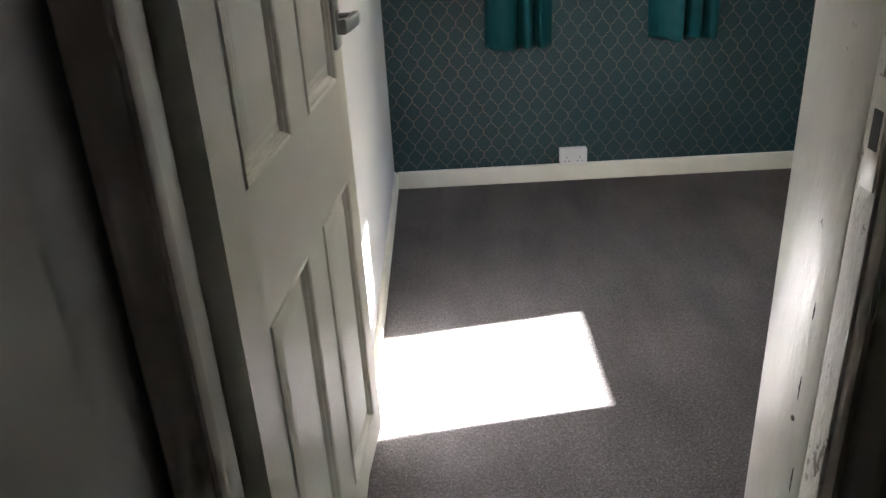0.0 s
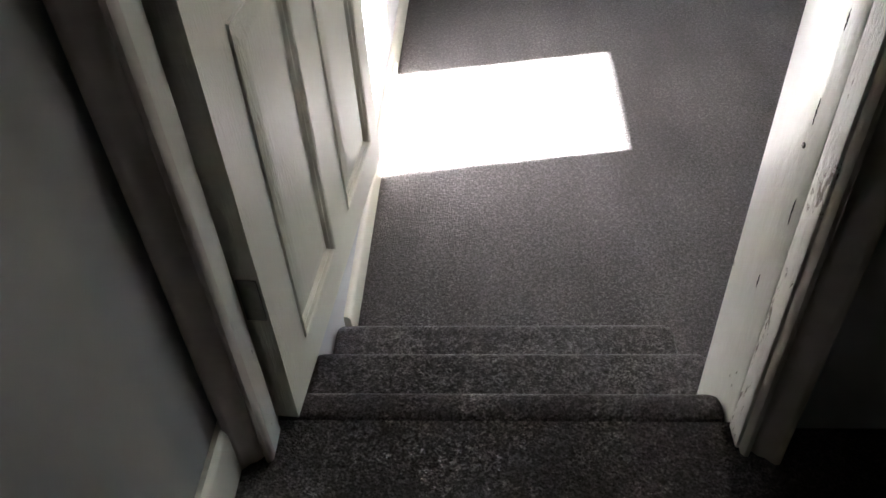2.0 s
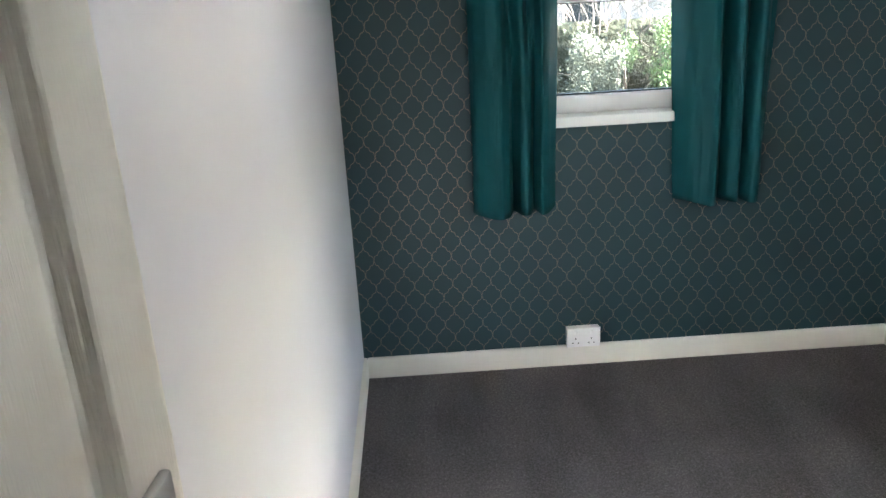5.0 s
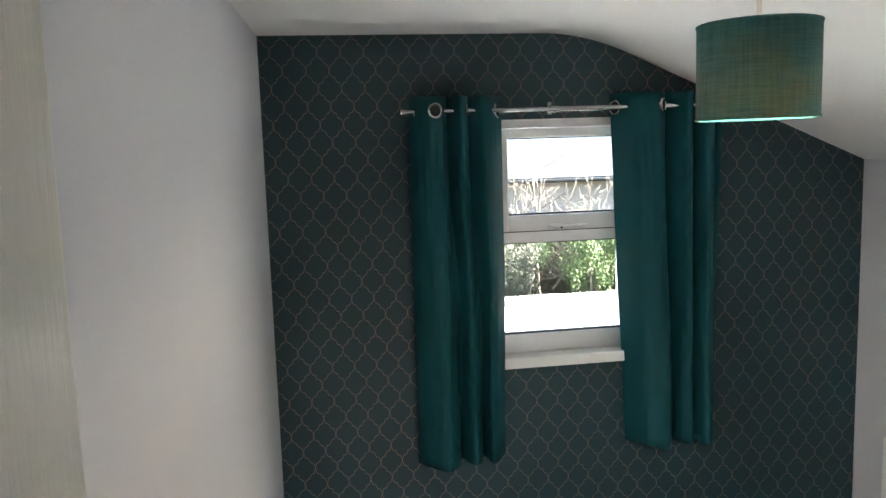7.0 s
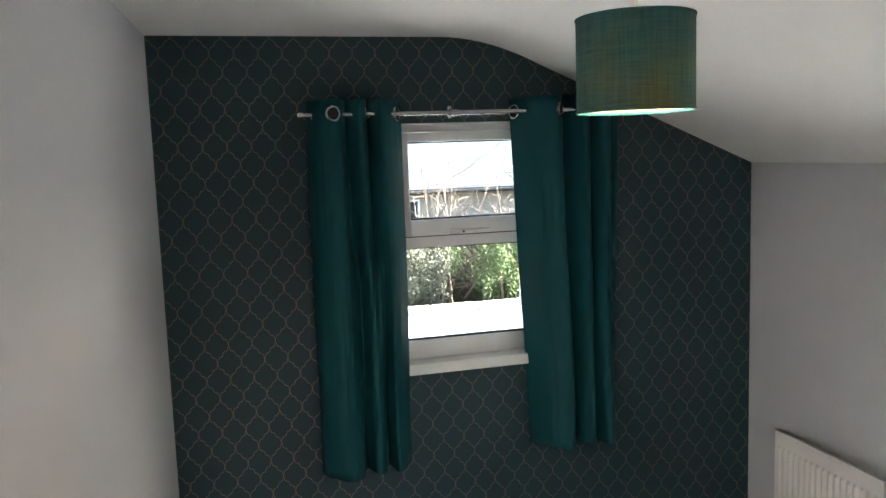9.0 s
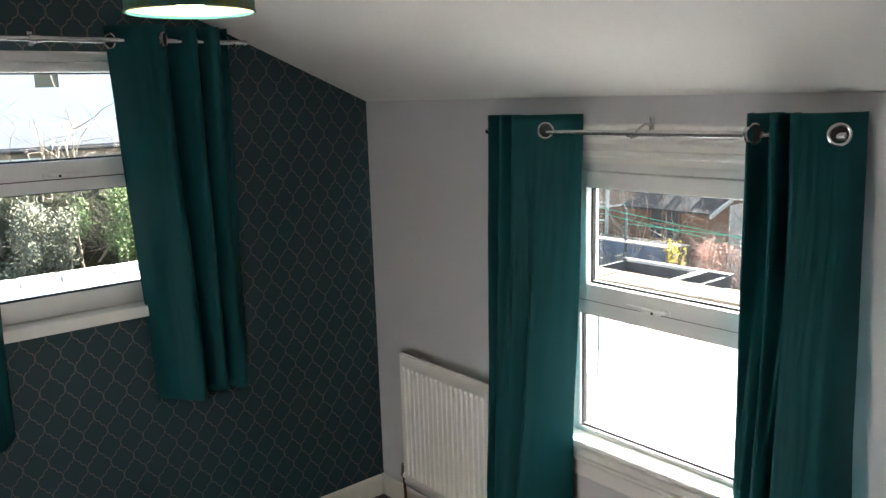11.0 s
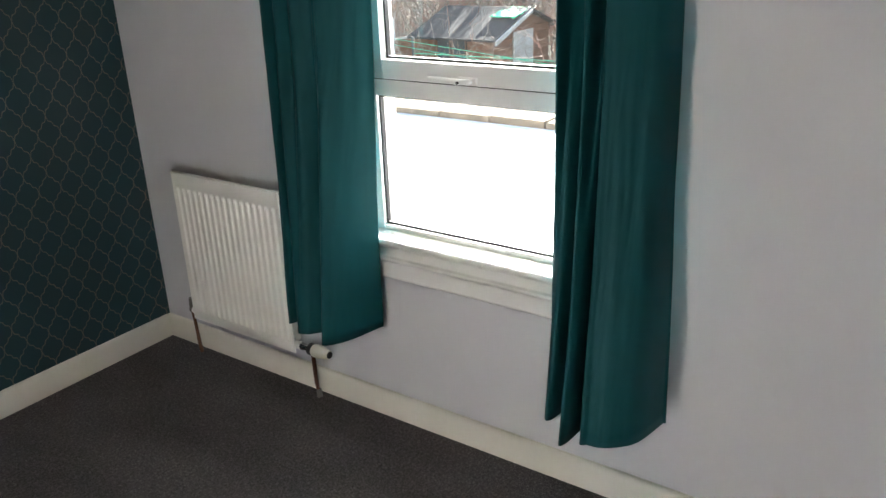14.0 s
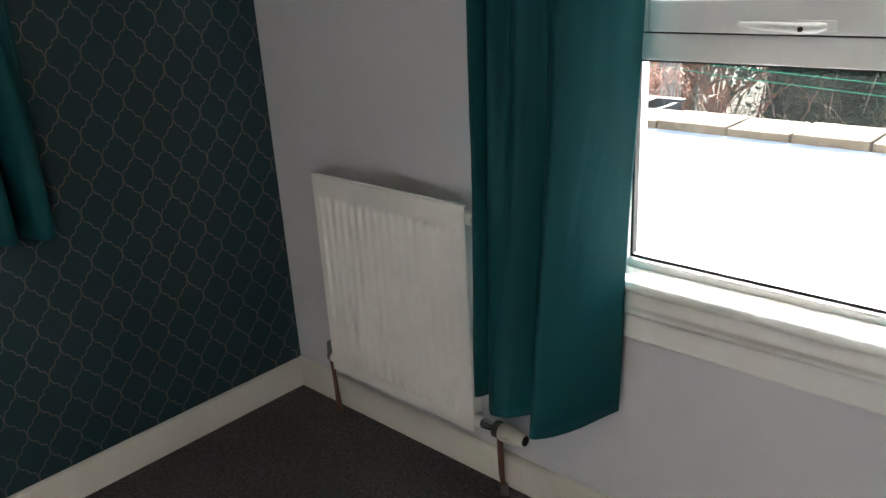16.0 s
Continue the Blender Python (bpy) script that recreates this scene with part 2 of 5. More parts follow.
DARKMETAL = m_plain("dark_tarnished_steel", (0.20, 0.19, 0.18), 0.42, 0.9, 0.25, 25, 0.1)
STEEL = m_plain("satin_nickel", (0.40, 0.40, 0.40), 0.36, 0.95, 0.12, 30, 0.06)
COPPER = m_plain("tarnished_copper_pipe", (0.20, 0.105, 0.070), 0.5, 0.9, 0.4, 45, 0.2)
CREAMPL = m_plain("cream_plastic", (0.70, 0.66, 0.55), 0.4)
BLACKPL = m_plain("black_plastic", (0.02, 0.02, 0.02), 0.4)
SOCKETP = m_plain("white_socket_plastic", (0.72, 0.70, 0.71), 0.32, 0, 0.04)
SLOT = m_plain("dark_slot_and_hole_fill", (0.012, 0.012, 0.012), 0.7)
CURTAIN = m_cloth("teal_curtain_cloth", (0.0050, 0.064, 0.073), (0.035, 0.32, 0.33), 0.02)
SHADE = m_shade()
LINING = m_lining()
GLASS = m_glass()
BULB = m_glow("warm_bulb_glass", (1.0, 0.82, 0.58), 12.0)
FLEX = m_plain("white_cable", (0.72, 0.66, 0.60), 0.5)
BRICK = m_mottle("pale_render", [(0.3, (0.60, 0.58, 0.54)), (0.7, (0.74, 0.72, 0.68))], 3, 0.85, 0.3, 0.01)


# ---------------------------------------------------------------- mesh helpers
def bm_box(bm, x0, x1, y0, y1, z0, z1, bevel=0.0, seg=2):
    vs = [bm.verts.new(p) for p in ((x0, y0, z0), (x1, y0, z0), (x1, y1, z0), (x0, y1, z0), (x0, y0, z1), (x1, y0, z1), (x1, y1, z1), (x0, y1, z1))]
    fs = [bm.faces.new([vs[i] for i in q]) for q in ((0, 3, 2, 1), (4, 5, 6, 7), (0, 1, 5, 4), (1, 2, 6, 5), (2, 3, 7, 6), (3, 0, 4, 7))]
    if bevel:
        es = list({e for f in fs for e in f.edges})
        bmesh.ops.bevel(bm, geom=es, offset=bevel, segments=seg, profile=0.5, affect="EDGES")
    return bm


def box(x0, x1, y0, y1, z0, z1, bevel=0.0, seg=2):
    return bm_box(bmesh.new(), x0, x1, y0, y1, z0, z1, bevel, seg)


def boxes(*items, bevel=0.0):
    bm = bmesh.new()
    for it in items:
        bm_box(bm, *it, bevel=bevel)
    return bm


def bm_tube(bm, pts, r, seg=10, caps=True):
    """A round tube along points; r may be a list, one radius a point."""
    rs = r if isinstance(r, (list, tuple)) else [r] * len(pts)
    pts = [Vector(p) for p in pts]
    rings = []
    up = Vector((0, 0, 1))
    for i, p in enumerate(pts):
        d = (pts[min(i + 1, len(pts) - 1)] - pts[max(i - 1, 0)]).normalized()
        a = d.cross(up)
        if a.length < 0.05:
            a = d.cross(Vector((1, 0, 0)))
        a.normalize()
        b = d.cross(a)
        rings.append([bm.verts.new(p + (a * math.cos(2 * math.pi * k / seg) + b * math.sin(2 * math.pi * k / seg)) * rs[i]) for k in range(seg)])
    for q, s in zip(rings, rings[1:]):
        for k in range(seg):
            bm.faces.new((q[k], q[(k + 1) % seg], s[(k + 1) % seg], s[k]))
    if caps:
        bm.faces.new(rings[0][::-1])
        bm.faces.new(rings[-1])
    return bm


def tube(pts, r, seg=10):
    return bm_tube(bmesh.new(), pts, r, seg)


def lathe(profile, seg=32, axis="z", at=(0, 0, 0), closed=False):
    """Turns (radius, height) points about an axis through at."""
    bm = bmesh.new()
    rings = []
    for r, h in profile:
        ring = []
        for k in range(seg):
            c, s = r * math.cos(2 * math.pi * k / seg), r * math.sin(2 * math.pi * k / seg)
            p = {"z": (c, s, h), "x": (h, c, s), "y": (c, h, s)}[axis]
            ring.append(bm.verts.new(Vector(p) + Vector(at)))
        rings.append(ring)
    loop = list(zip(rings, rings[1:])) + ([(rings[-1], rings[0])] if closed else [])
    for q, s in loop:
        for k in range(seg):
            bm.faces.new((q[k], q[(k + 1) % seg], s[(k + 1) % seg], s[k]))
    if not closed:
        for ring in (rings[0], rings[-1]):
            bm.faces.new(ring)
    bmesh.ops.recalc_face_normals(bm, faces=bm.faces)
    return bm


def torus(at, R, r, axis="x", seg=24):
    prof = [(R + r * math.cos(2 * math.pi * i / 8), r * math.sin(2 * math.pi * i / 8)) for i in range(8)]
    return lathe(prof, seg, axis, at, closed=True)


def extrude_profile(pts, axis, a, b):
    """A closed profile of (p, q) pairs swept straight along an axis: for x the pairs are (y, z), for y (x, z), for z (x, y)."""
    bm = bmesh.new()

    def at(p, q, t):
        return {"x": (t, p, q), "y": (p, t, q), "z": (p, q, t)}[axis]
    A = [bm.verts.new(at(p, q, a)) for p, q in pts]
    B = [bm.verts.new(at(p, q, b)) for p, q in pts]
    n = len(pts)
    for i in range(n):
        bm.faces.new((A[i], A[(i + 1) % n], B[(i + 1) % n], B[i]))
    bm.faces.new(A[::-1])
    bm.faces.new(B)
    bmesh.ops.recalc_face_normals(bm, faces=bm.faces)
    return bm


def mesh_object(name, bm, material, smooth=None):
    me = bpy.data.meshes.new(name)
    bm.normal_update()
    bm.to_mesh(me)
    bm.free()
    for m in material if isinstance(material, (list, tuple)) else [material]:
        me.materials.append(m)
    if smooth is not None:
        me.polygons.foreach_set("use_smooth", [True] * len(me.polygons))
        if smooth < 180:
            me.set_sharp_from_angle(angle=radians(smooth))
    return new(name, me)


def part(name, bm, material, parent, label="", smooth=40):
    ob = mesh_object(name, bm, material, smooth)
    ob.parent = parent
    ob.matrix_parent_inverse = parent.matrix_basis.inverted()
    if label:
        ob["label"] = label
    return ob


def setting(name, bm, material, label, category, smooth=40):
    return tagged(mesh_object(name, bm, material, smooth), label, category, kind="structure")


def thing(name, at, label, category, group="", kind=""):
    ob = new(name)
    ob.empty_display_size = 0.05
    ob.matrix_basis = Matrix.Translation(at)
    return tagged(ob, label, category, group, kind)


# ---------------------------------------------------------------- plan, in metres
W = 2.33            # side wall with the larger window
D0 = -3.145          # room face of the door wall
D1 = -3.30          # hall face of the door wall
CEIL_Z = 2.303
LAMP_Z = 2.215
LAND = 0.42         # landing floor
OPEN_R = 0.70       # right lining of the doorway
DOOR_TOP = 2.196
GW = (0.80, 1.415, 1.075, 1.995)      # end-wall window: x0 x1 z0 z1
RW = (-1.965, -1.100, 0.60, 1.590)    # side window: y0 y1 z0 z1

# ---------------------------------------------------------------- floor, walls, ceiling
setting("floor", box(-0.05, W + 0.05, D0 - 0.02, 0.05, -0.12, 0.0), CARPET, "dark grey-brown short pile carpet over the room floor", "carpet")
setting("landing_floor", box(-0.3, 1.3, -5.6, -3.29, 0.15, LAND), CARPET, "dark grey carpet on the raised landing", "carpet")

setting("wall_left", box(-0.14, 0.0, D0 - 0.16, 0.14, -0.12, 2.5), WALL, "smooth pale lilac-grey painted plaster wall", "wall")

gx0, gx1, gz0, gz1 = GW
setting("wall_end", boxes((0.0, gx0, 0, 0.30, -0.12, 2.5), (gx1, W, 0, 0.30, -0.12, 2.5), (gx0, gx1, 0, 0.30, -0.12, gz0), (gx0, gx1, 0, 0.30, gz1, 2.5)),
        PAPER, "feature wall papered in deep teal with a copper trellis", "wall")
ry0, ry1, rz0, rz1 = RW
setting("wall_window", boxes((W, W + 0.19, D0 - 0.16, ry0, -0.12, 2.5), (W, W + 0.19, ry1, 0.30, -0.12, 2.5), (W, W + 0.19, ry0, ry1, -0.12, rz0), (W, W + 0.19, ry0, ry1, rz1, 2.5)),
        WALL, "low lilac-grey painted wall under the sloping ceiling", "wall")
setting("wall_door", boxes((OPEN_R + 0.03, W, D1, D0, -0.12, 2.9), (-0.14, OPEN_R + 0.03, D1, D0, DOOR_TOP + 0.03, 2.9)), WALL, "lilac-grey painted wall around the bedroom doorway", "wall")


def ceiling_profile(flat, eave):
    """Underside of the ceiling across the room: flat, a soft coved turn, then the slope."""
    low = [(-0.14, flat), (1.02, flat)]
    c = Vector((1.40, flat + (eave - flat) * 0.198))
    for i in range(1, 11):
        t = i / 10
        p = Vector((1.02, flat)) * (1 - t) ** 2 + Vector((1.20, flat - 0.002)) * 2 * t * (1 - t) + c * t * t
        low.append((p.x, p.y))
    return low + [(W, eave), (W + 0.19, eave - 0.082)]


bm = bmesh.new()
loft = []
for yy, flat, eave in ((0.0, CEIL_Z, 1.803), (-0.6, 2.270, 1.799), (-1.2, 2.238, 1.796), (-1.8, 2.214, 1.790), (-2.4, 2.208, 1.786), (D0, 2.204, 1.784)):
    pr = ceiling_profile(flat, eave)
    loft.append([bm.verts.new((x, yy, z)) for x, z in pr] + [bm.verts.new((x, yy, z + 0.14)) for x, z in reversed(pr)])
for p, q in zip(loft, loft[1:]):
    for k in range(len(p)):
        bm.faces.new((p[k], p[(k + 1) % len(p)], q[(k + 1) % len(p)], q[k]))
bm.faces.new(loft[0])
bm.faces.new(loft[-1][::-1])
bmesh.ops.recalc_face_normals(bm, faces=bm.faces)
setting("ceiling", bm, CEIL, "white painted ceiling, flat then sloping to the window wall", "ceiling")
setting("roof_slab", extrude_profile([(-0.5, 2.55), (1.4, 2.55), (W + 0.6, 1.95), (W + 0.6, 2.02), (1.4, 2.62), (-0.5, 2.62)], "y", -5.8, 0.5), BRICK, "plain roof over the room and the landing", "roof")

# hall round the landing
HX = -0.045
setting("hall_wall_left", box(HX - 0.1, HX, -5.6, -3.29, 0.1, 2.9), HALLWALL, "painted wall beside the landing, its grey darkened for the dim light", "wall")
setting("hall_wall_right", box(1.16, 1.26, -5.6, D1, 0.1, 2.9), HALLWALL, "painted wall across the landing, its grey darkened for the dim light", "wall")
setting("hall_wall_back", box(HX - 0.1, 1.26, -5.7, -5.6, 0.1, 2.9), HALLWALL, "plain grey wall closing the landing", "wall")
setting("hall_ceiling", box(-0.3, 1.3, -5.7, D1, 2.45, 2.54), CEIL, "plain white ceiling over the landing", "ceiling")


# ---------------------------------------------------------------- skirting boards
def skirt_profile(h=0.094, d=0.016):
    return [(0, 0), (d, 0), (d, h - 0.012), (d - 0.003, h - 0.004), (d - 0.008, h), (0, h)]


setting("baseboard_left", extrude_profile([(p, q) for p, q in skirt_profile()], "y", -2.78, 0.0), TRIM, "cream-white painted skirting board along the side wall", "skirting board")
setting("baseboard_end", extrude_profile([(-p, q) for p, q in skirt_profile()], "x", 0.017, W - 0.017), TRIM, "cream-white painted skirting board under the teal wallpaper", "skirting board")
setting("baseboard_window", extrude_profile([(W - p, q) for p, q in skirt_profile()], "y", D0, 0.0), TRIM, "cream-white painted skirting board below the window", "skirting board")
setting("baseboard_door", extrude_profile([(D0 + p, q) for p, q in skirt_profile()], "x", OPEN_R + 0.06, W - 0.017), TRIM, "cream-white painted skirting board on the door wall", "skirting board")
setting("baseboard_hall", extrude_profile([(HX + p, LAND + q * 1.1) for p, q in skirt_profile()], "y", -5.6, -3.358), TRIM, "white painted skirting board on the landing", "skirting board")

# ---------------------------------------------------------------- carpeted steps
steps = thing("carpeted_steps", (0.35, -3.0, 0), "three carpeted steps down from the landing into the room", "stairs", kind="structure")
for z, y, xr in ((0.156, -2.850, 0.730), (0.291, -3.040, 0.742), (LAND + 0.006, -3.232, OPEN_R)):
    bm = box(0.002, xr, y - 0.30 if z < 0.3 else y - 0.06, y, max(z - 0.16, -0.02), z, 0.022, 5)
    part("step", bm, STEPCARPET, steps)

# ---------------------------------------------------------------- doorway
frame_ob = thing("door_frame", (0.35, D1, LAND), "old cream gloss door lining, chipped and scuffed", "door frame", kind="structure")
part("right_lining", box(OPEN_R, OPEN_R + 0.03, D1 + 0.0085, D0 + 0.003, 0.0, DOOR_TOP, 0.0035), OLDGLOSS, frame_ob, "scuffed cream door lining with a worn edge")
part("lining_strip", box(OPEN_R - 0.0012, OPEN_R + 0.03, D1 - 0.034, D1 + 0.0065, 0.0, DOOR_TOP, 0.003), WORNGLOSS, frame_ob, "worn strip of chipped cream gloss along the rebate")
part("left_lining", box(-0.0445, 0.016, D1 - 0.050, D1 - 0.004, 0.0, DOOR_TOP, 0.003), OLDGLOSS, frame_ob)
part("head_lining", box(-0.004, OPEN_R, D1 - 0.002, D0 + 0.003, DOOR_TOP, DOOR_TOP + 0.03, 0.003), OLDGLOSS, frame_ob)
_arch = [(0.0, 0.0), (0.0, 0.010), (0.004, 0.015), (0.009, 0.016), (0.012, 0.012), (0.013, 0.007), (0.016, 0.006), (0.020, 0.010), (0.024, 0.014), (0.034, 0.018), (0.040, 0.025), (0.044, 0.028), (0.050, 0.029), (0.053, 0.026), (0.053, 0.0)]
part("left_architrave", extrude_profile([(0.016 - p, D1 - 0.050 - q) for p, q in _arch], "z", LAND, DOOR_TOP + 0.06), BROWNTRIM, frame_ob, "moulded architrave in brownish old gloss paint")
part("right_architrave", extrude_profile([(OPEN_R + 0.004 + p, D1 - 0.034 - q) for p, q in _arch], "z", LAND, DOOR_TOP + 0.06), BROWNTRIM, frame_ob)
strike = part("strike_plate", box(OPEN_R - 0.0028, OPEN_R - 0.0002, D1 - 0.030, D1 - 0.004, 1.235, 1.345, 0.0006), OLDGLOSS, frame_ob, "painted-over strike plate with a dark keep")
part("keep_hole", box(OPEN_R - 0.0034, OPEN_R - 0.0022, D1 - 0.025, D1 - 0.009, 1.275, 1.315), SLOT, strike)
for yc, z0, z1 in ((0.045, 1.045, 1.07), (0.048, 0.93, 0.965), (0.030, 0.80, 0.84), (0.060, 0.66, 0.685)):
    bm = bmesh.new()
    n = 9
    bm_tube(bm, [(OPEN_R - 0.0001, D1 + yc + 0.0016 * noise.noise(Vector((z0 * 9, k * 0.9, 4.0))), z0 + (z1 - z0) * k / n) for k in range(n + 1)], [0.0003 + 0.0009 * math.sin(math.pi * k / n) for k in range(n + 1)], 5)
    part("crack", bm, SLOT, frame_ob, "dark crack in the paint")
for yc, zc in ((-0.024, 1.258), (-0.010, 1.246), (-0.011, 1.333), (-0.024, 1.352), (0.052, 0.90)):
    part("screw_hole", lathe([(0.0001, -0.0024), (0.0032, -0.0020), (0.0038, -0.0012), (0.0038, 0.001), (0.0001, 0.001)], 10, "x", (OPEN_R, D1 + yc, zc)), DARKMETAL, frame_ob)


def moulded_door(width, height, thick):
    """Six-panel door lying in its own frame: u along x from the hinge, z up, face at y = 0, looking to -y."""
    cols = [(0.091, 0.294), (0.398, width - 0.071)]
    rows = [(0.082, 0.612), (0.793, 1.345), (1.430, 1.670)]
    return cols, rows


DW, DH, DT = 0.682, 1.758, 0.038
DZ = LAND + 0.012
_h, _f = Vector((0.044, -3.293)), Vector((0.1055, -2.614))
_ang = math.degrees(math.atan2(_f.y - _h.y, _f.x - _h.x))
door = thing("door_1", (0, 0, 0), "ivory gloss six-panel door standing open against the wall", "door", kind="structure")
cols, rows = moulded_door(DW, DH, DT)
# in door space the face turned to the room is y = 0 and the body lies at y > 0
xs = [0, cols[0][0], cols[0][1], cols[1][0], cols[1][1], DW]
part("hinge_stile", box(xs[0], xs[1], 0, DT, 0, DH), DOORP, door)
part("lock_stile", box(xs[4], xs[5], 0, DT, 0, DH), DOORP, door)
part("mullion", box(xs[2], xs[3], 0.0002, DT - 0.0002, 0.0, DH), DOORP, door)
for a, b in ((0, rows[0][0]), (rows[0][1], rows[1][0]), (rows[1][1], rows[2][0]), (rows[2][1], DH)):
    for c0, c1 in cols:
        part("rail", box(c0, c1, 0.0001, DT - 0.0001, a, b), RAILP, door)


def panel_mesh(c0, c1, r0, r1):
    """A raised and fielded panel: bead, hollow, sloping field, on both faces."""
    bm = bmesh.new()
    prof = [(0.0, 0.0), (0.002, -0.003), (0.006, -0.001), (0.008, 0.004), (0.010, 0.0045), (0.013, 0.0105), (0.020, 0.0115), (0.023, 0.0105), (0.043, 0.0025), (0.046, 0.0020)]
    for side in (0, 1):
        rings = []
        for i, d in prof:
            y = d if side == 0 else DT - d
            rings.append([bm.verts.new(p) for p in ((c0 + i, y, r0 + i), (c1 - i, y, r0 + i), (c1 - i, y, r1 - i), (c0 + i, y, r1 - i))])
        for q, s in zip(rings, rings[1:]):
            for k in range(4):
                bm.faces.new((q[k], q[(k + 1) % 4], s[(k + 1) % 4], s[k]))
        bm.faces.new(rings[-1])
    bmesh.ops.recalc_face_normals(bm, faces=bm.faces)
    return bm


for r0, r1 in rows:
    for c0, c1 in cols:
        part("panel", panel_mesh(c0, c1, r0, r1), DOORP, door, smooth=20)
HZ = 0.895
for side in (0, 1):
    y0 = (lambda d: -d) if side == 0 else (lambda d: DT + d)
    ya, yb = sorted((y0(0.0), y0(0.009)))
    plate = part("handle_plate", box(DW - 0.074, DW - 0.028, ya, yb, HZ - 0.050, HZ + 0.046, 0.003), STEEL, door, "brushed steel lever backplate")
    sg = -1 if side == 0 else 1
    yl = y0(0.040) if side == 0 else y0(0.030)
    bm = tube([(DW - 0.050, y0(0.008), HZ), (DW - 0.050, y0(0.012), HZ), (DW - 0.050, yl, HZ)], [0.012, 0.009, 0.009], 14)
    part("spindle_neck", bm, STEEL, plate)
    part("neck_rose", torus((DW - 0.050, y0(0.010), HZ), 0.0115, 0.0028, "y", 20), STEEL, plate)
    bm = bmesh.new()
    rings = []
    for u, d, hw, ht in ((DW - 0.040, 0.000, 0.0060, 0.0085), (DW - 0.044, 0.000, 0.0075, 0.0105), (DW - 0.062, 0.001, 0.0075, 0.0110), (DW - 0.095, 0.001, 0.0062, 0.0105),
                         (DW - 0.120, 0.000, 0.0058, 0.0110), (DW - 0.138, -0.005, 0.0066, 0.0125), (DW - 0.142, -0.009, 0.0050, 0.0115)):
        c = yl + sg * d
        rings.append([bm.verts.new(p) for p in ((u, c - hw, HZ - ht * 0.7), (u, c - hw * 0.6, HZ - ht), (u, c + hw * 0.6, HZ - ht), (u, c + hw, HZ - ht * 0.7), (u, c + hw, HZ + ht * 0.7), (u, c + hw * 0.6, HZ + ht), (u, c - hw * 0.6, HZ + ht), (u, c - hw, HZ + ht * 0.7))])
    for q, r in zip(rings, rings[1:]):
        for k in range(8):
            bm.faces.new((q[k], q[(k + 1) % 8], r[(k + 1) % 8], r[k]))
    bm.faces.new(rings[0])
    bm.faces.new(rings[-1])
    bmesh.ops.recalc_face_normals(bm, faces=bm.faces)
    part("lever", bm, STEEL, plate, "brushed steel lever")
for hz in (0.262, 1.55):
    hinge = part("hinge", box(-0.0015, 0.0, 0.004, DT - 0.006, hz - 0.038, hz + 0.038), DARKMETAL, door, "dark tarnished butt hinge")
    part("knuckle", tube([(-0.004, DT + 0.003, hz - 0.038), (-0.004, DT + 0.003, hz + 0.038)], 0.0055, 10), DARKMETAL, hinge)
    for k in (-0.024, 0.024):
        part("screw", lathe([(0.0001, -0.002), (0.004, -0.002), (0.004, -0.0014), (0.0001, -0.0014)], 8, "x", (0, DT / 2, hz + k)), DARKMETAL, hinge)
door.matrix_basis = pose(_h.x, _h.y, DZ, 0, 0, _ang)


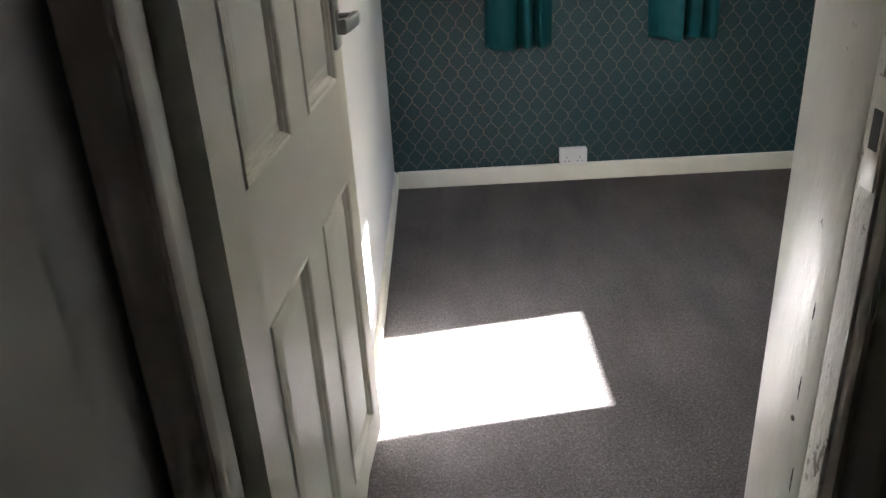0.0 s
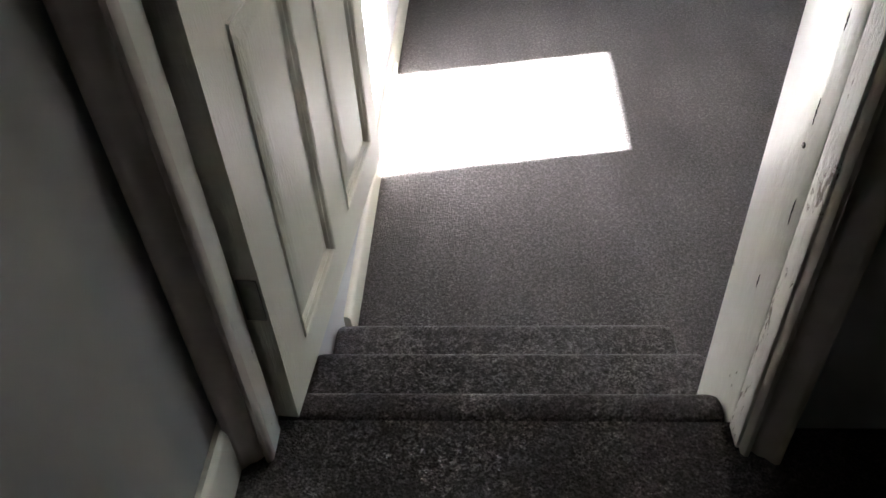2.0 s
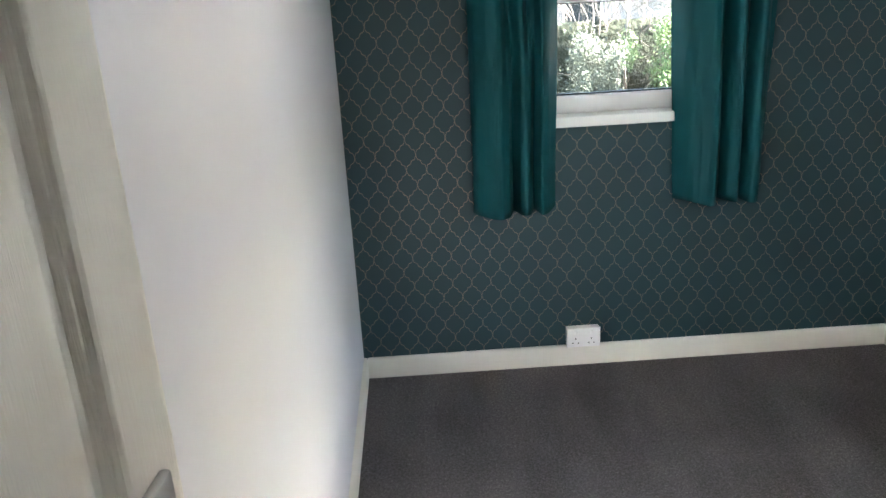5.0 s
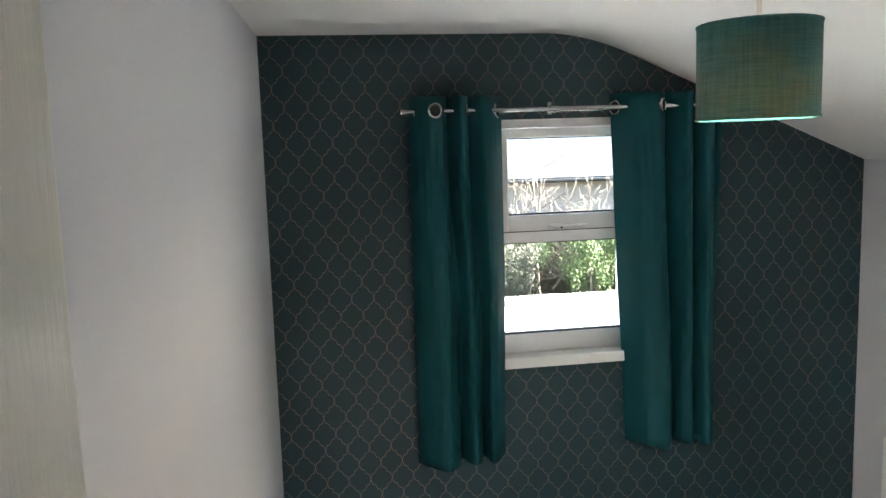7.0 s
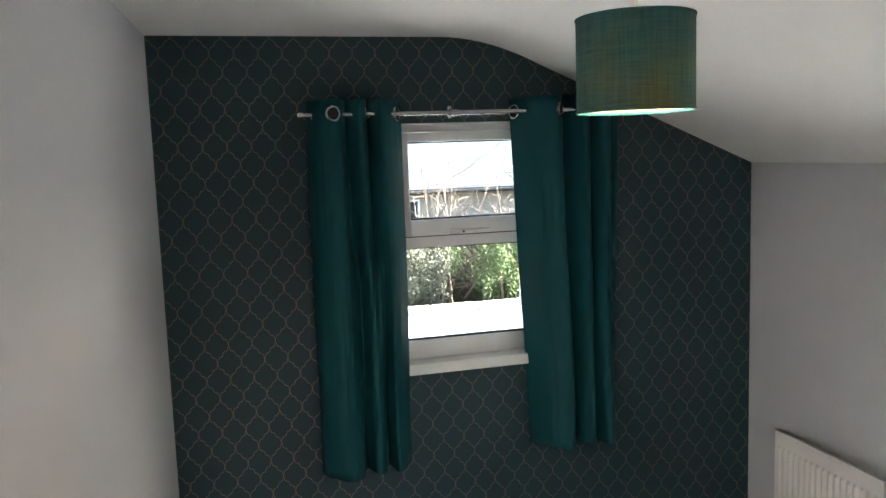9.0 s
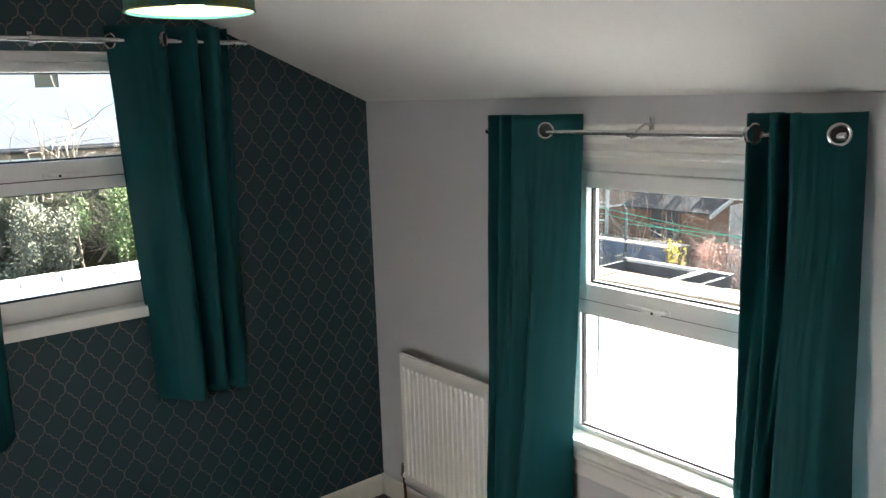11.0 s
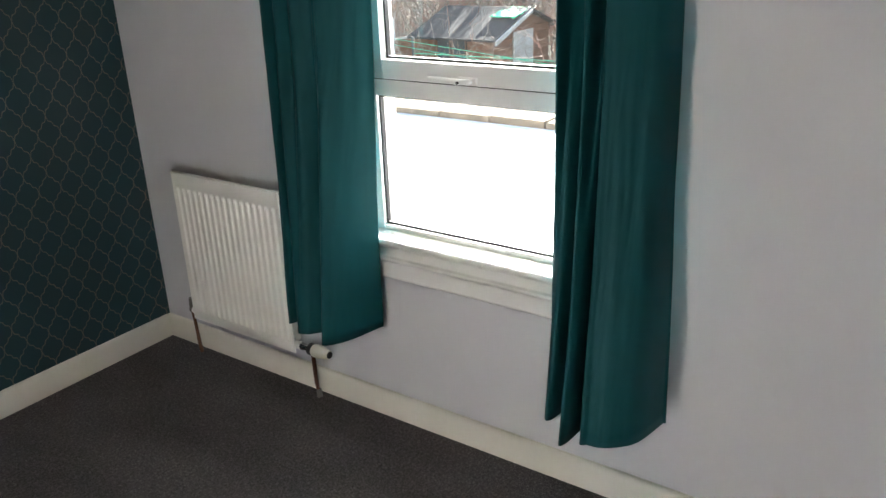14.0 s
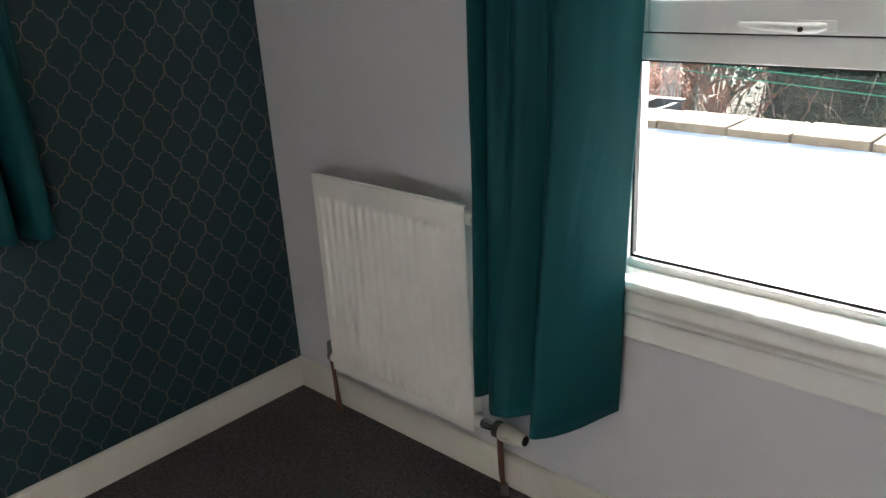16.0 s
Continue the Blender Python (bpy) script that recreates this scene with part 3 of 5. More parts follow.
# ---------------------------------------------------------------- windows
def casement(name, span, sill_z, top_z, glass, hu, way, label):
    """A white plastic window in its own frame: u along x, z up, room side at -y.
    span: u0, u1; glass: z of lower pane bottom, lower pane top, upper sash bottom, upper pane bottom, upper pane top."""
    u0, u1 = span
    g0, g1, s0, g2, g3 = glass
    ob = thing(name, (0, 0, 0), label, "window", kind="structure")
    F = 0.048                                # outer frame face
    fr = bmesh.new()
    for it in ((u0, u0 + F, 0.0, 0.065, sill_z, top_z), (u1 - F, u1, 0.0, 0.065, sill_z, top_z),
               (u0 + F, u1 - F, 0.0, 0.065, sill_z, g0 - 0.004), (u0 + F, u1 - F, 0.0, 0.065, top_z - 0.030, top_z), (u0 + F, u1 - F, 0.0, 0.065, g1 + 0.004, s0)):
        bm_box(fr, *it, bevel=0.003)
    part("window_frame", fr, UPVC, ob)
    sa = bmesh.new()
    a, b = u0 + F - 0.020, u1 - F + 0.020
    t0, t1 = s0 + 0.002, top_z - 0.032
    S = 0.058
    for it in ((a, a + S, -0.014, 0.050, t0, t1), (b - S, b, -0.014, 0.050, t0, t1), (a + S, b - S, -0.014, 0.050, t0, g2), (a + S, b - S, -0.014, 0.050, g3, t1)):
        bm_box(sa, *it, bevel=0.004)
    sash = part("opening_sash", sa, UPVC, ob)
    for (p0, p1, z0, z1, nm) in ((u0 + F, u1 - F, g0 - 0.004, g1 + 0.004, "lower"), (a + S, b - S, g2, g3, "upper")):
        gk = boxes((p0, p0 + 0.005, 0.012, 0.030, z0, z1), (p1 - 0.005, p1, 0.012, 0.030, z0, z1), (p0, p1, 0.012, 0.030, z0, z0 + 0.006), (p0, p1, 0.012, 0.030, z1 - 0.005, z1))
        part("gasket", gk, GASKETSHADE, ob if nm == "lower" else sash)
        pane = part("pane", box(p0 + 0.001, p1 - 0.001, 0.026, 0.030, z0 + 0.001, z1 - 0.001), GLASS, ob if nm == "lower" else sash)
        pane.visible_shadow = False
    # Black strips round the sash stand in for the shadow line at its edge.
    gap_lines = boxes((a - 0.003, b + 0.003, -0.0032, -0.0004, t0 - 0.004, t0 + 0.010), (a - 0.003, a + 0.010, -0.0032, -0.0004, t0 + 0.010, t1), (b - 0.010, b + 0.003, -0.0032, -0.0004, t0 + 0.010, t1))
    part("sash_gap_shade", gap_lines, GASKETSHADE, sash)
    hb = part("window_handle", box(*sorted((hu - 0.022 * way, hu + 0.040 * way)), -0.022, -0.014, t0 + 0.006, t0 + 0.024, 0.003), UPVC, sash, "white plastic lever handle")
    part("lever", tube([(hu + 0.026 * way, -0.024, t0 + 0.015), (hu + 0.016 * way, -0.032, t0 + 0.014), (hu - 0.010 * way, -0.037, t0 + 0.013), (hu - 0.075 * way, -0.034, t0 + 0.016), (hu - 0.112 * way, -0.030, t0 + 0.018)], [0.005, 0.0085, 0.0085, 0.0065, 0.003], 12), UPVC, hb)
    part("key_button", lathe([(0.0001, -0.0475), (0.0042, -0.0475), (0.0042, -0.043), (0.0001, -0.043)], 12, "y", (hu - 0.006 * way, 0, t0 + 0.012)), GASKETSHADE, hb)
    return ob


win_end = casement("window_1", (gx0, gx1), 1.105, gz1, (1.180, 1.528, 1.575, 1.637, 1.928), 1.075, -1, "white plastic casement with a top-hung opening light")
win_end.matrix_basis = pose(0, 0.045, 0)
win_side = casement("window_2", (-ry1, -ry0), 0.652, rz1, (0.676, 1.073, 1.128, 1.186, 1.505), 1.474, 1, "white plastic casement with a top-hung light, handle closed")
win_side.matrix_basis = pose(W + 0.045, 0, 0, 0, 0, -90)

setting("window_sill_end", boxes((gx0 - 0.0, gx1 + 0.0, -0.030, 0.11, 1.062, 1.104), bevel=0.005), SILLP, "thick white gloss window board", "window sill")
setting("window_reveal_end", boxes((gx0 - 0.001, gx0 + 0.004, 0.002, 0.30, 1.106, gz1), (gx1 - 0.004, gx1 + 0.001, 0.002, 0.30, 1.106, gz1), (gx0 + 0.004, gx1 - 0.004, 0.002, 0.30, gz1 - 0.003, gz1 + 0.001)), SILLP, "white painted window reveal", "reveal")
sy0, sy1 = ry0 - 0.035, ry1 + 0.030
_sp = [(W + 0.10, 0.609), (W + 0.10, 0.655), (W - 0.028, 0.655), (W - 0.034, 0.652), (W - 0.037, 0.646), (W - 0.037, 0.640), (W - 0.033, 0.634), (W - 0.022, 0.630), (W - 0.010, 0.624), (W - 0.008, 0.600), (W - 0.012, 0.594), (W - 0.024, 0.591), (W - 0.027, 0.586),
       (W - 0.024, 0.580), (W - 0.015, 0.575), (W - 0.013, 0.550), (W - 0.016, 0.540), (W - 0.016, 0.526), (W - 0.010, 0.519), (W + 0.002, 0.519), (W + 0.002, 0.609)]
setting("window_sill_side", extrude_profile(_sp, "y", sy0, sy1), SILLP, "stepped white gloss window board with moulded apron", "window sill")
_hp = [(W + 0.05, 1.592), (W + 0.05, 1.712), (W - 0.008, 1.712), (W - 0.016, 1.706), (W - 0.018, 1.676), (W - 0.026, 1.671), (W - 0.026, 1.664), (W - 0.018, 1.658), (W - 0.007, 1.652), (W - 0.006, 1.634), (W - 0.019, 1.629), (W - 0.021, 1.622), (W - 0.019, 1.614), (W - 0.004, 1.609), (W - 0.002, 1.590)]
setting("window_head_trim", extrude_profile(_hp, "y", sy0 + 0.01, sy1 - 0.01), SILLP, "moulded white head board over the window", "trim")
setting("window_reveal_side", boxes((W - 0.010, W + 0.19, ry1 - 0.004, ry1 + 0.012, 0.656, 1.591), (W - 0.010, W + 0.19, ry0 - 0.012, ry0 + 0.004, 0.656, 1.591)), SILLP, "white painted window reveal and lining", "reveal")


# ---------------------------------------------------------------- curtains
def smooth_profile(pts, s):
    for (a, va), (b, vb) in zip(pts, pts[1:]):
        if s <= b:
            t = (s - a) / (b - a)
            t = t * t * (3 - 2 * t)
            return va + (vb - va) * t
    return pts[-1][1]


def flow(pts, s):
    """A smooth curve through a few (place, depth) pairs."""
    k = 0
    while k < len(pts) - 2 and s > pts[k + 1][0]:
        k += 1
    (a, va), (b, vb) = pts[k], pts[k + 1]
    sl = (vb - va) / (b - a)
    m0 = sl if k == 0 else 0.5 * (sl + (va - pts[k - 1][1]) / (a - pts[k - 1][0]))
    m1 = sl if k == len(pts) - 2 else 0.5 * (sl + (pts[k + 2][1] - vb) / (pts[k + 2][0] - b))
    t = min(max((s - a) / (b - a), 0.0), 1.0)
    w = b - a
    return (2 * t**3 - 3 * t**2 + 1) * va + (t**3 - 2 * t**2 + t) * w * m0 + (3 * t**2 - 2 * t**3) * vb + (t**3 - t**2) * w * m1


def curtain(name, top_span, low_span, z_top, z_low, top, low, rings, lean, label, seed):
    """An eyelet curtain in its own frame: u along x, room side at -y, the rod at y = 0."""
    ob = thing(name, (0, 0, 0), label, "curtain", "teal eyelet curtains")
    nu, nv = 190, 44
    bm = bmesh.new()
    grid = []
    for j in range(nv + 1):
        h = j / nv
        row = []
        for i in range(nu + 1):
            s = i / nu
            a = top_span[0] + (low_span[0] - top_span[0]) * h ** 1.2
            b = top_span[1] + (low_span[1] - top_span[1]) * h ** 1.2
            e = h * h * (3 - 2 * h)
            s2 = min(max(s + 0.02 * math.sin(3.1 * s + seed + 2.0 * h) * h, 0), 1)
            d = flow(top, s2) * (1 - e) + flow(low, s2) * e
            wob = noise.noise(Vector((s * 5 + seed, h * 2.2, seed))) * 0.014 * h + noise.noise(Vector((s * 20, h * 6 + seed, 3.0))) * 0.0030 + noise.noise(Vector((s * 45 + h * 14, h * 16 + seed, 9.0))) * 0.0013
            z = z_top + (z_low - z_top) * h - (0.012 * noise.noise(Vector((s * 4, seed, 1.0))) if j == nv else 0)
            row.append(bm.verts.new((a + (b - a) * s + 0.006 * noise.noise(Vector((s * 3, h * 3, seed))), -(d + wob + smooth_profile(lean, s) * h ** 1.5), z)))
        grid.append(row)
    for j in range(nv):
        for i in range(nu):
            bm.faces.new((grid[j][i], grid[j + 1][i], grid[j + 1][i + 1], grid[j][i + 1]))
    body = part("cloth", bm, CURTAIN, ob, smooth=180)
    so = body.modifiers.new("thickness", "SOLIDIFY")
    so.thickness, so.offset = 0.0026, 0
    for s in rings:
        u = top_span[0] + (top_span[1] - top_span[0]) * s
        slope = (flow(top, s + 0.015) - flow(top, s - 0.015)) / (0.03 * (top_span[1] - top_span[0]))
        turn = max(-1.2, min(1.2, math.atan(slope)))
        r = part("eyelet", torus((0, 0, 0), 0.0235, 0.0050, "y", 28), CHROME, ob, "chrome eyelet ring")
        r.matrix_basis = Matrix.Translation((u, -flow(top, s), z_top - 0.050)) @ Matrix.Rotation(-turn, 4, "Z") @ Matrix.Diagonal((1, 1.3, 1, 1))
        # Black disc fills the ring, standing for the shade in its hole.
        hole_fill = part("eyelet_dark_disc", lathe([(0.0001, -0.0030), (0.0195, -0.0030), (0.0195, 0.0030), (0.0001, 0.0030)], 24, "y"), SLOT, ob, "black disc for the shade inside the eyelet")
        hole_fill.matrix_basis = r.matrix_basis.copy()
    return ob


END = pose(0, -0.080, 0)
SIDE = pose(W - 0.100, 0, 0, 0, 0, -90)
T = "teal cotton eyelet curtain "
c1 = curtain("curtain", (0.513, 0.852), (0.506, 0.842), 2.078, 0.742,
             [(0, -0.03), (0.08, 0.022), (0.32, 0.026), (0.40, -0.04), (0.50, 0.042), (0.58, 0.020), (0.64, -0.04), (0.72, 0.036), (0.80, 0.030), (1, -0.062)],
             [(0, -0.02), (0.06, 0.026), (0.40, 0.034), (0.47, -0.045), (0.55, 0.036), (0.66, 0.030), (0.72, -0.045), (0.78, 0.038), (0.83, 0.032), (1, -0.062)],
             (0.24, 0.61, 0.93), [(0, 0.0), (1, 0.01)], T + "hung open beside the smaller window", 1.3)
c1.matrix_basis = END
c2 = curtain("curtain", (1.266, 1.684), (1.326, 1.655), 2.078, 0.742,
             [(0, -0.062), (0.12, 0.020), (0.18, 0.036), (0.40, 0.036), (0.46, -0.045), (0.54, -0.030), (0.60, 0.042), (0.68, 0.030), (0.73, -0.04), (0.80, 0.036), (0.88, 0.028), (0.95, -0.03), (1, -0.01)],
             [(0, -0.062), (0.16, 0.026), (0.24, 0.038), (0.46, 0.036), (0.52, -0.046), (0.60, 0.030), (0.72, 0.036), (0.77, -0.045), (0.84, 0.030), (0.95, 0.026), (1, -0.02)],
             (0.03, 0.38, 0.70), [(0, 0.0), (1, 0.01)], T + "drawn back beside the smaller window", 4.1)
c2.matrix_basis = END
c3 = curtain("curtain", (0.884, 1.232), (0.872, 1.185), 1.744, 0.352,
             [(0, -0.02), (0.07, 0.035), (0.16, -0.03), (0.25, 0.046), (0.34, -0.012), (0.43, 0.050), (0.52, 0.046), (0.74, 0.0), (1.0, -0.060)],
             [(0, 0.0), (0.08, 0.040), (0.16, -0.020), (0.23, 0.034), (0.42, 0.040), (0.52, -0.010), (0.57, -0.045), (0.62, 0.0), (0.68, 0.058), (0.76, 0.062), (0.88, 0.026), (1.0, -0.055)],
             (0.385, 0.72), [(0, 0.02), (0.35, 0.055), (0.62, 0.075), (1, -0.01)], T + "hanging over the radiator pipe", 7.7)
c3.matrix_basis = SIDE
c4 = curtain("curtain", (1.793, 2.070), (1.786, 2.126), 1.744, 0.352,
             [(0, -0.060), (0.09, 0.005), (0.15, 0.040), (0.20, -0.035), (0.32, -0.045), (0.37, 0.045), (0.43, 0.046), (0.475, -0.040), (0.53, 0.040), (0.60, 0.046), (0.84, 0.010), (0.95, -0.020), (1, -0.060)],
             [(0, -0.065), (0.10, -0.010), (0.22, 0.058), (0.26, 0.040), (0.31, -0.050), (0.39, -0.055), (0.43, 0.070), (0.49, 0.078), (0.525, -0.045), (0.565, 0.055), (0.63, 0.064), (0.80, 0.058), (0.94, 0.036), (1, -0.050)],
             (0.165, 0.345, 0.88), [(0, 0.02), (0.42, 0.115), (0.75, 0.100), (1, 0.045)], T + "bunched to the edge of the larger window", 2.6)
c4.matrix_basis = SIDE


def curtain_rod(u0, u1, z, mid, m, label):
    ob = thing("curtain_rod", (0, 0, 0), label, "curtain rod", "slim metal curtain rods")
    part("rod", tube([(u0, 0, z), (mid, 0, z)], 0.0080, 14), CHROME, ob)
    part("rod_sleeve", tube([(mid - 0.005, 0, z), (u1, 0, z)], 0.0095, 14), CHROME, ob)
    part("joint_collar", tube([(mid - 0.016, 0, z), (mid + 0.016, 0, z)], 0.0125, 14), CHROME, ob)
    for u in (u0, u1):
        sgn = -1 if u == u0 else 1
        part("end_cap", lathe([(0.0001, -0.012), (0.010, -0.010), (0.012, 0.0), (0.010, 0.010), (0.0001, 0.012)], 14, "x", (u + sgn * 0.008, 0, z)), CHROME, ob)
    for u in ((mid,) if u0 > 0.6 else (u0 + 0.03, mid, u1 - 0.03)):
        depth = 0.079 if u0 < 0.6 else 0.082
        rise = 0.020 if u0 > 0.6 else 0.004
        br = part("bracket", tube([(u, -0.011, z - 0.004), (u, -0.006, z - 0.012), (u, 0.006, z - 0.012), (u, 0.012, z - 0.002), (u + 0.002, 0.028, z + rise * 0.7), (u + 0.004, 0.052, z + rise * 1.2), (u + 0.006, depth - 0.004, z + rise)], 0.0040, 8), CHROME, ob)
        part("bracket_plate", box(u - 0.002, u + 0.014, depth - 0.004, depth, z + rise - 0.022, z + rise + 0.024, 0.0015), CHROME, br)
    ob.matrix_basis = m
    return ob


curtain_rod(0.497, 1.735, 2.027, 1.034, END, "chrome extending curtain rod on the papered wall")
curtain_rod(0.88, 2.034, 1.690, 1.464, SIDE, "chrome extending curtain rod above the larger window")

# ---------------------------------------------------------------- radiator
rad = thing("radiator", (W - 0.065, -0.52, 0.16), "white panel radiator with fluted front under the slope", "radiator")
ra, rb, rz_lo, rz_hi, rx = -0.796, -0.254, 0.160, 0.752, 2.264
nfl = 17


def flute(x, z):
    """How far the sheet stands proud at a place across one flute: a rounded rib, tapered off at both ends."""
    w = abs(2 * x - 1)
    across = 0.5 + 0.5 * math.cos(math.pi * min(max((w - 0.16) / 0.62, 0.0), 1.0))
    ends = min(max((z - rz_lo - 0.036) / 0.016, 0.0), 1.0) * min(max((rz_hi - 0.056 - z) / 0.016, 0.0), 1.0)
    return 0.0075 * across * math.sin(0.5 * math.pi * ends) if ends > 0 else 0.0


bm = bmesh.new()
zs = [rz_lo, rz_lo + 0.003, rz_lo + 0.034] + [rz_lo + 0.036 + 0.004 * k for k in range(5)] + [rz_hi - 0.072 + 0.004 * k for k in range(5)] + [rz_hi - 0.052, rz_hi - 0.004, rz_hi]
cols_v = []
for i in range(nfl * 10 + 1):
    yy = rb - 0.014 + (ra + 0.028 - rb) * i / (nfl * 10)
    cols_v.append([bm.verts.new((rx + (0.003 if k in (0, len(zs) - 1) else 0.0) - flute((i % 10) / 10, z), yy, z)) for k, z in enumerate(zs)])
for p, q in zip(cols_v, cols_v[1:]):
    for k in range(len(zs) - 1):
        bm.faces.new((p[k], q[k], q[k + 1], p[k + 1]))
bmesh.ops.recalc_face_normals(bm, faces=bm.faces)
part("front_panel", bm, RADP, rad, smooth=180)
part("panel_body", boxes((rx + 0.0060, rx + 0.024, ra + 0.022, rb - 0.022, rz_lo + 0.012, rz_hi - 0.014), bevel=0.003), RADP, rad)
part("rim", boxes((rx - 0.0005, rx + 0.004, ra, ra + 0.0145, rz_lo, rz_hi), (rx - 0.0005, rx + 0.004, rb - 0.0145, rb, rz_lo, rz_hi), (rx - 0.0002, rx + 0.012, ra + 0.002, rb - 0.002, rz_hi - 0.004, rz_hi + 0.002), (rx + 0.001, rx + 0.006, ra + 0.002, rb - 0.002, rz_lo - 0.001, rz_lo + 0.004), bevel=0.0018), RADP, rad)
part("convector", boxes(*[(rx + 0.026, W - 0.014, ra + 0.020 + i * 0.0255, ra + 0.0215 + i * 0.0255, rz_lo + 0.03, rz_hi - 0.03) for i in range(20)]), RADP, rad)
part("back_sheet", box(W - 0.0138, W - 0.0125, ra + 0.018, rb - 0.018, rz_lo + 0.03, rz_hi - 0.03), RADP, rad)
for yy in (ra + 0.08, rb - 0.08):
    part("wall_bracket", box(rx + 0.022, W, yy - 0.012, yy + 0.012, rz_lo + 0.05, rz_hi - 0.05), RADP, rad)
for yy, zz in ((ra - 0.004, rz_hi - 0.034), (ra - 0.004, rz_lo + 0.028), (rb + 0.004, rz_lo + 0.028)):
    part("end_tapping", tube([(rx + 0.016, yy - 0.012, zz), (rx + 0.016, yy + 0.012, zz)], 0.014, 14), RADP, rad)
part("bleed_plug", tube([(rx + 0.016, ra - 0.022, rz_hi - 0.034), (rx + 0.016, ra - 0.010, rz_hi - 0.034)], 0.009, 6), CHROME, rad, "brass-grey air vent plug")
vy = ra - 0.072
part("union_nut", tube([(rx + 0.016, ra - 0.050, rz_lo + 0.028), (rx + 0.016, ra - 0.012, rz_lo + 0.028)], [0.010, 0.014], 6), CHROME, rad)
part("valve_body", tube([(rx + 0.016, vy + 0.03, rz_lo + 0.028), (rx + 0.016, vy, rz_lo + 0.028)], 0.011, 12), CHROME, rad)
part("valve_collar", tube([(rx + 0.016, vy + 0.014, rz_lo + 0.028), (rx + 0.016, vy - 0.004, rz_lo + 0.028)], 0.0215, 16), BLACKPL, rad)
head = part("thermostat_head", lathe([(0.0001, 0.0), (0.021, 0.0), (0.0235, -0.006), (0.0225, -0.030), (0.0195, -0.050), (0.0165, -0.066), (0.013, -0.070), (0.0001, -0.070)], 22, "y", (rx + 0.016, vy - 0.004, rz_lo + 0.028)), CREAMPL, rad, "cream thermostatic valve head")
part("valve_cap", lathe([(0.0001, 0.0), (0.0125, 0.0), (0.0125, -0.004), (0.0001, -0.004)], 18, "y", (rx + 0.016, vy - 0.0738, rz_lo + 0.028)), BLACKPL, head)
for k in range(8):
    t = 2 * math.pi * k / 8
    part("grip_rib", box(-0.0012, 0.0012, vy - 0.040, vy - 0.014, 0.0222, 0.0240), CREAMPL, head).matrix_basis = Matrix.Translation((rx + 0.016, 0, rz_lo + 0.028)) @ Matrix.Rotation(t, 4, "Y")
part("supply_pipe", tube([(rx + 0.016, vy + 0.004, rz_lo + 0.020), (rx + 0.017, vy + 0.002, 0.06), (rx + 0.020, vy - 0.004, 0.0)], 0.0075, 12), COPPER, rad, "tarnished copper pipe with paint splashes")
part("pipe_collar", tube([(rx + 0.020, vy - 0.004, 0.03), (rx + 0.020, vy - 0.004, 0.0)], [0.0085, 0.011], 12), DARKMETAL, rad)
part("lockshield", tube([(rx + 0.016, rb + 0.012, rz_lo + 0.028), (rx + 0.016, rb + 0.032, rz_lo + 0.028)], 0.012, 12), DARKMETAL, rad)
part("lockshield_cap", tube([(rx + 0.016, rb + 0.026, rz_lo + 0.02), (rx + 0.016, rb + 0.026, rz_lo + 0.075)], [0.012, 0.009], 12), DARKMETAL, rad)
part("return_pipe", tube([(rx + 0.016, rb + 0.026, rz_lo + 0.020), (rx + 0.018, rb + 0.020, 0.05), (rx + 0.020, rb + 0.016, 0.0)], 0.0075, 12), COPPER, rad, "tarnished copper pipe")

# ---------------------------------------------------------------- wall socket
sx0, sx1, sz0, sz1 = 0.886, 1.032, 0.097, 0.187
sock = thing("wall_socket", (0.96, -0.016, 0.14), "white double power socket on a surface box, switches off", "power socket")
part("back_box", box(sx0 + 0.002, sx1 - 0.002, -0.030, -0.001, sz0 + 0.002, sz1 - 0.002, 0.003), SOCKETP, sock)
part("face_plate", box(sx0, sx1, -0.039, -0.030, sz0, sz1, 0.0035, 3), SOCKETP, sock)
for cx in (0.925, 0.993):
    part("switch", box(cx - 0.006 if cx < 0.96 else cx - 0.006, cx + 0.006, -0.0425, -0.0388, sz1 - 0.030, sz1 - 0.010, 0.0015), SOCKETP, sock)
    for dx, dz, hw, hh in ((0, 0.040, 0.002, 0.0045), (-0.0115, 0.020, 0.0035, 0.0022), (0.0115, 0.020, 0.0035, 0.0022)):
        part("pin_slot", box(cx + dx - hw, cx + dx + hw, -0.0394, -0.0388, sz0 + dz - hh, sz0 + dz + hh), SLOT, sock)

# ---------------------------------------------------------------- pendant lamp
LX, LY, LZ = 0.826, -1.772, 1.930
lamp = thing("pendant_lamp", (LX, LY, LAMP_Z), "teal linen drum shade hanging from a white flex, lit", "ceiling lamp")
part("ceiling_rose", lathe([(0.0001, LAMP_Z), (0.040, LAMP_Z), (0.040, LAMP_Z - 0.008), (0.034, LAMP_Z - 0.016), (0.010, LAMP_Z - 0.022), (0.0001, LAMP_Z - 0.022)], 28, "z", (LX, LY, 0)), FLEX, lamp)
part("flex", tube([(LX, LY, LAMP_Z - 0.02), (LX + 0.003, LY, LAMP_Z - 0.05), (LX + 0.001, LY, 2.11), (LX, LY, 2.05)], 0.0032, 8), FLEX, lamp)
part("lampholder", lathe([(0.0001, 2.062), (0.010, 2.060), (0.017, 2.045), (0.019, 2.010), (0.019, 1.992), (0.0001, 1.990)], 18, "z", (LX, LY, 0)), FLEX, lamp)
R, H = 0.0860, 0.134
sh = part("shade", lathe([(R, LZ), (R, LZ + H), (R - 0.0015, LZ + H), (R - 0.0015, LZ)], 56, "z", (LX, LY, 0), closed=True), SHADE, lamp, "teal linen drum shade glowing warm low down")
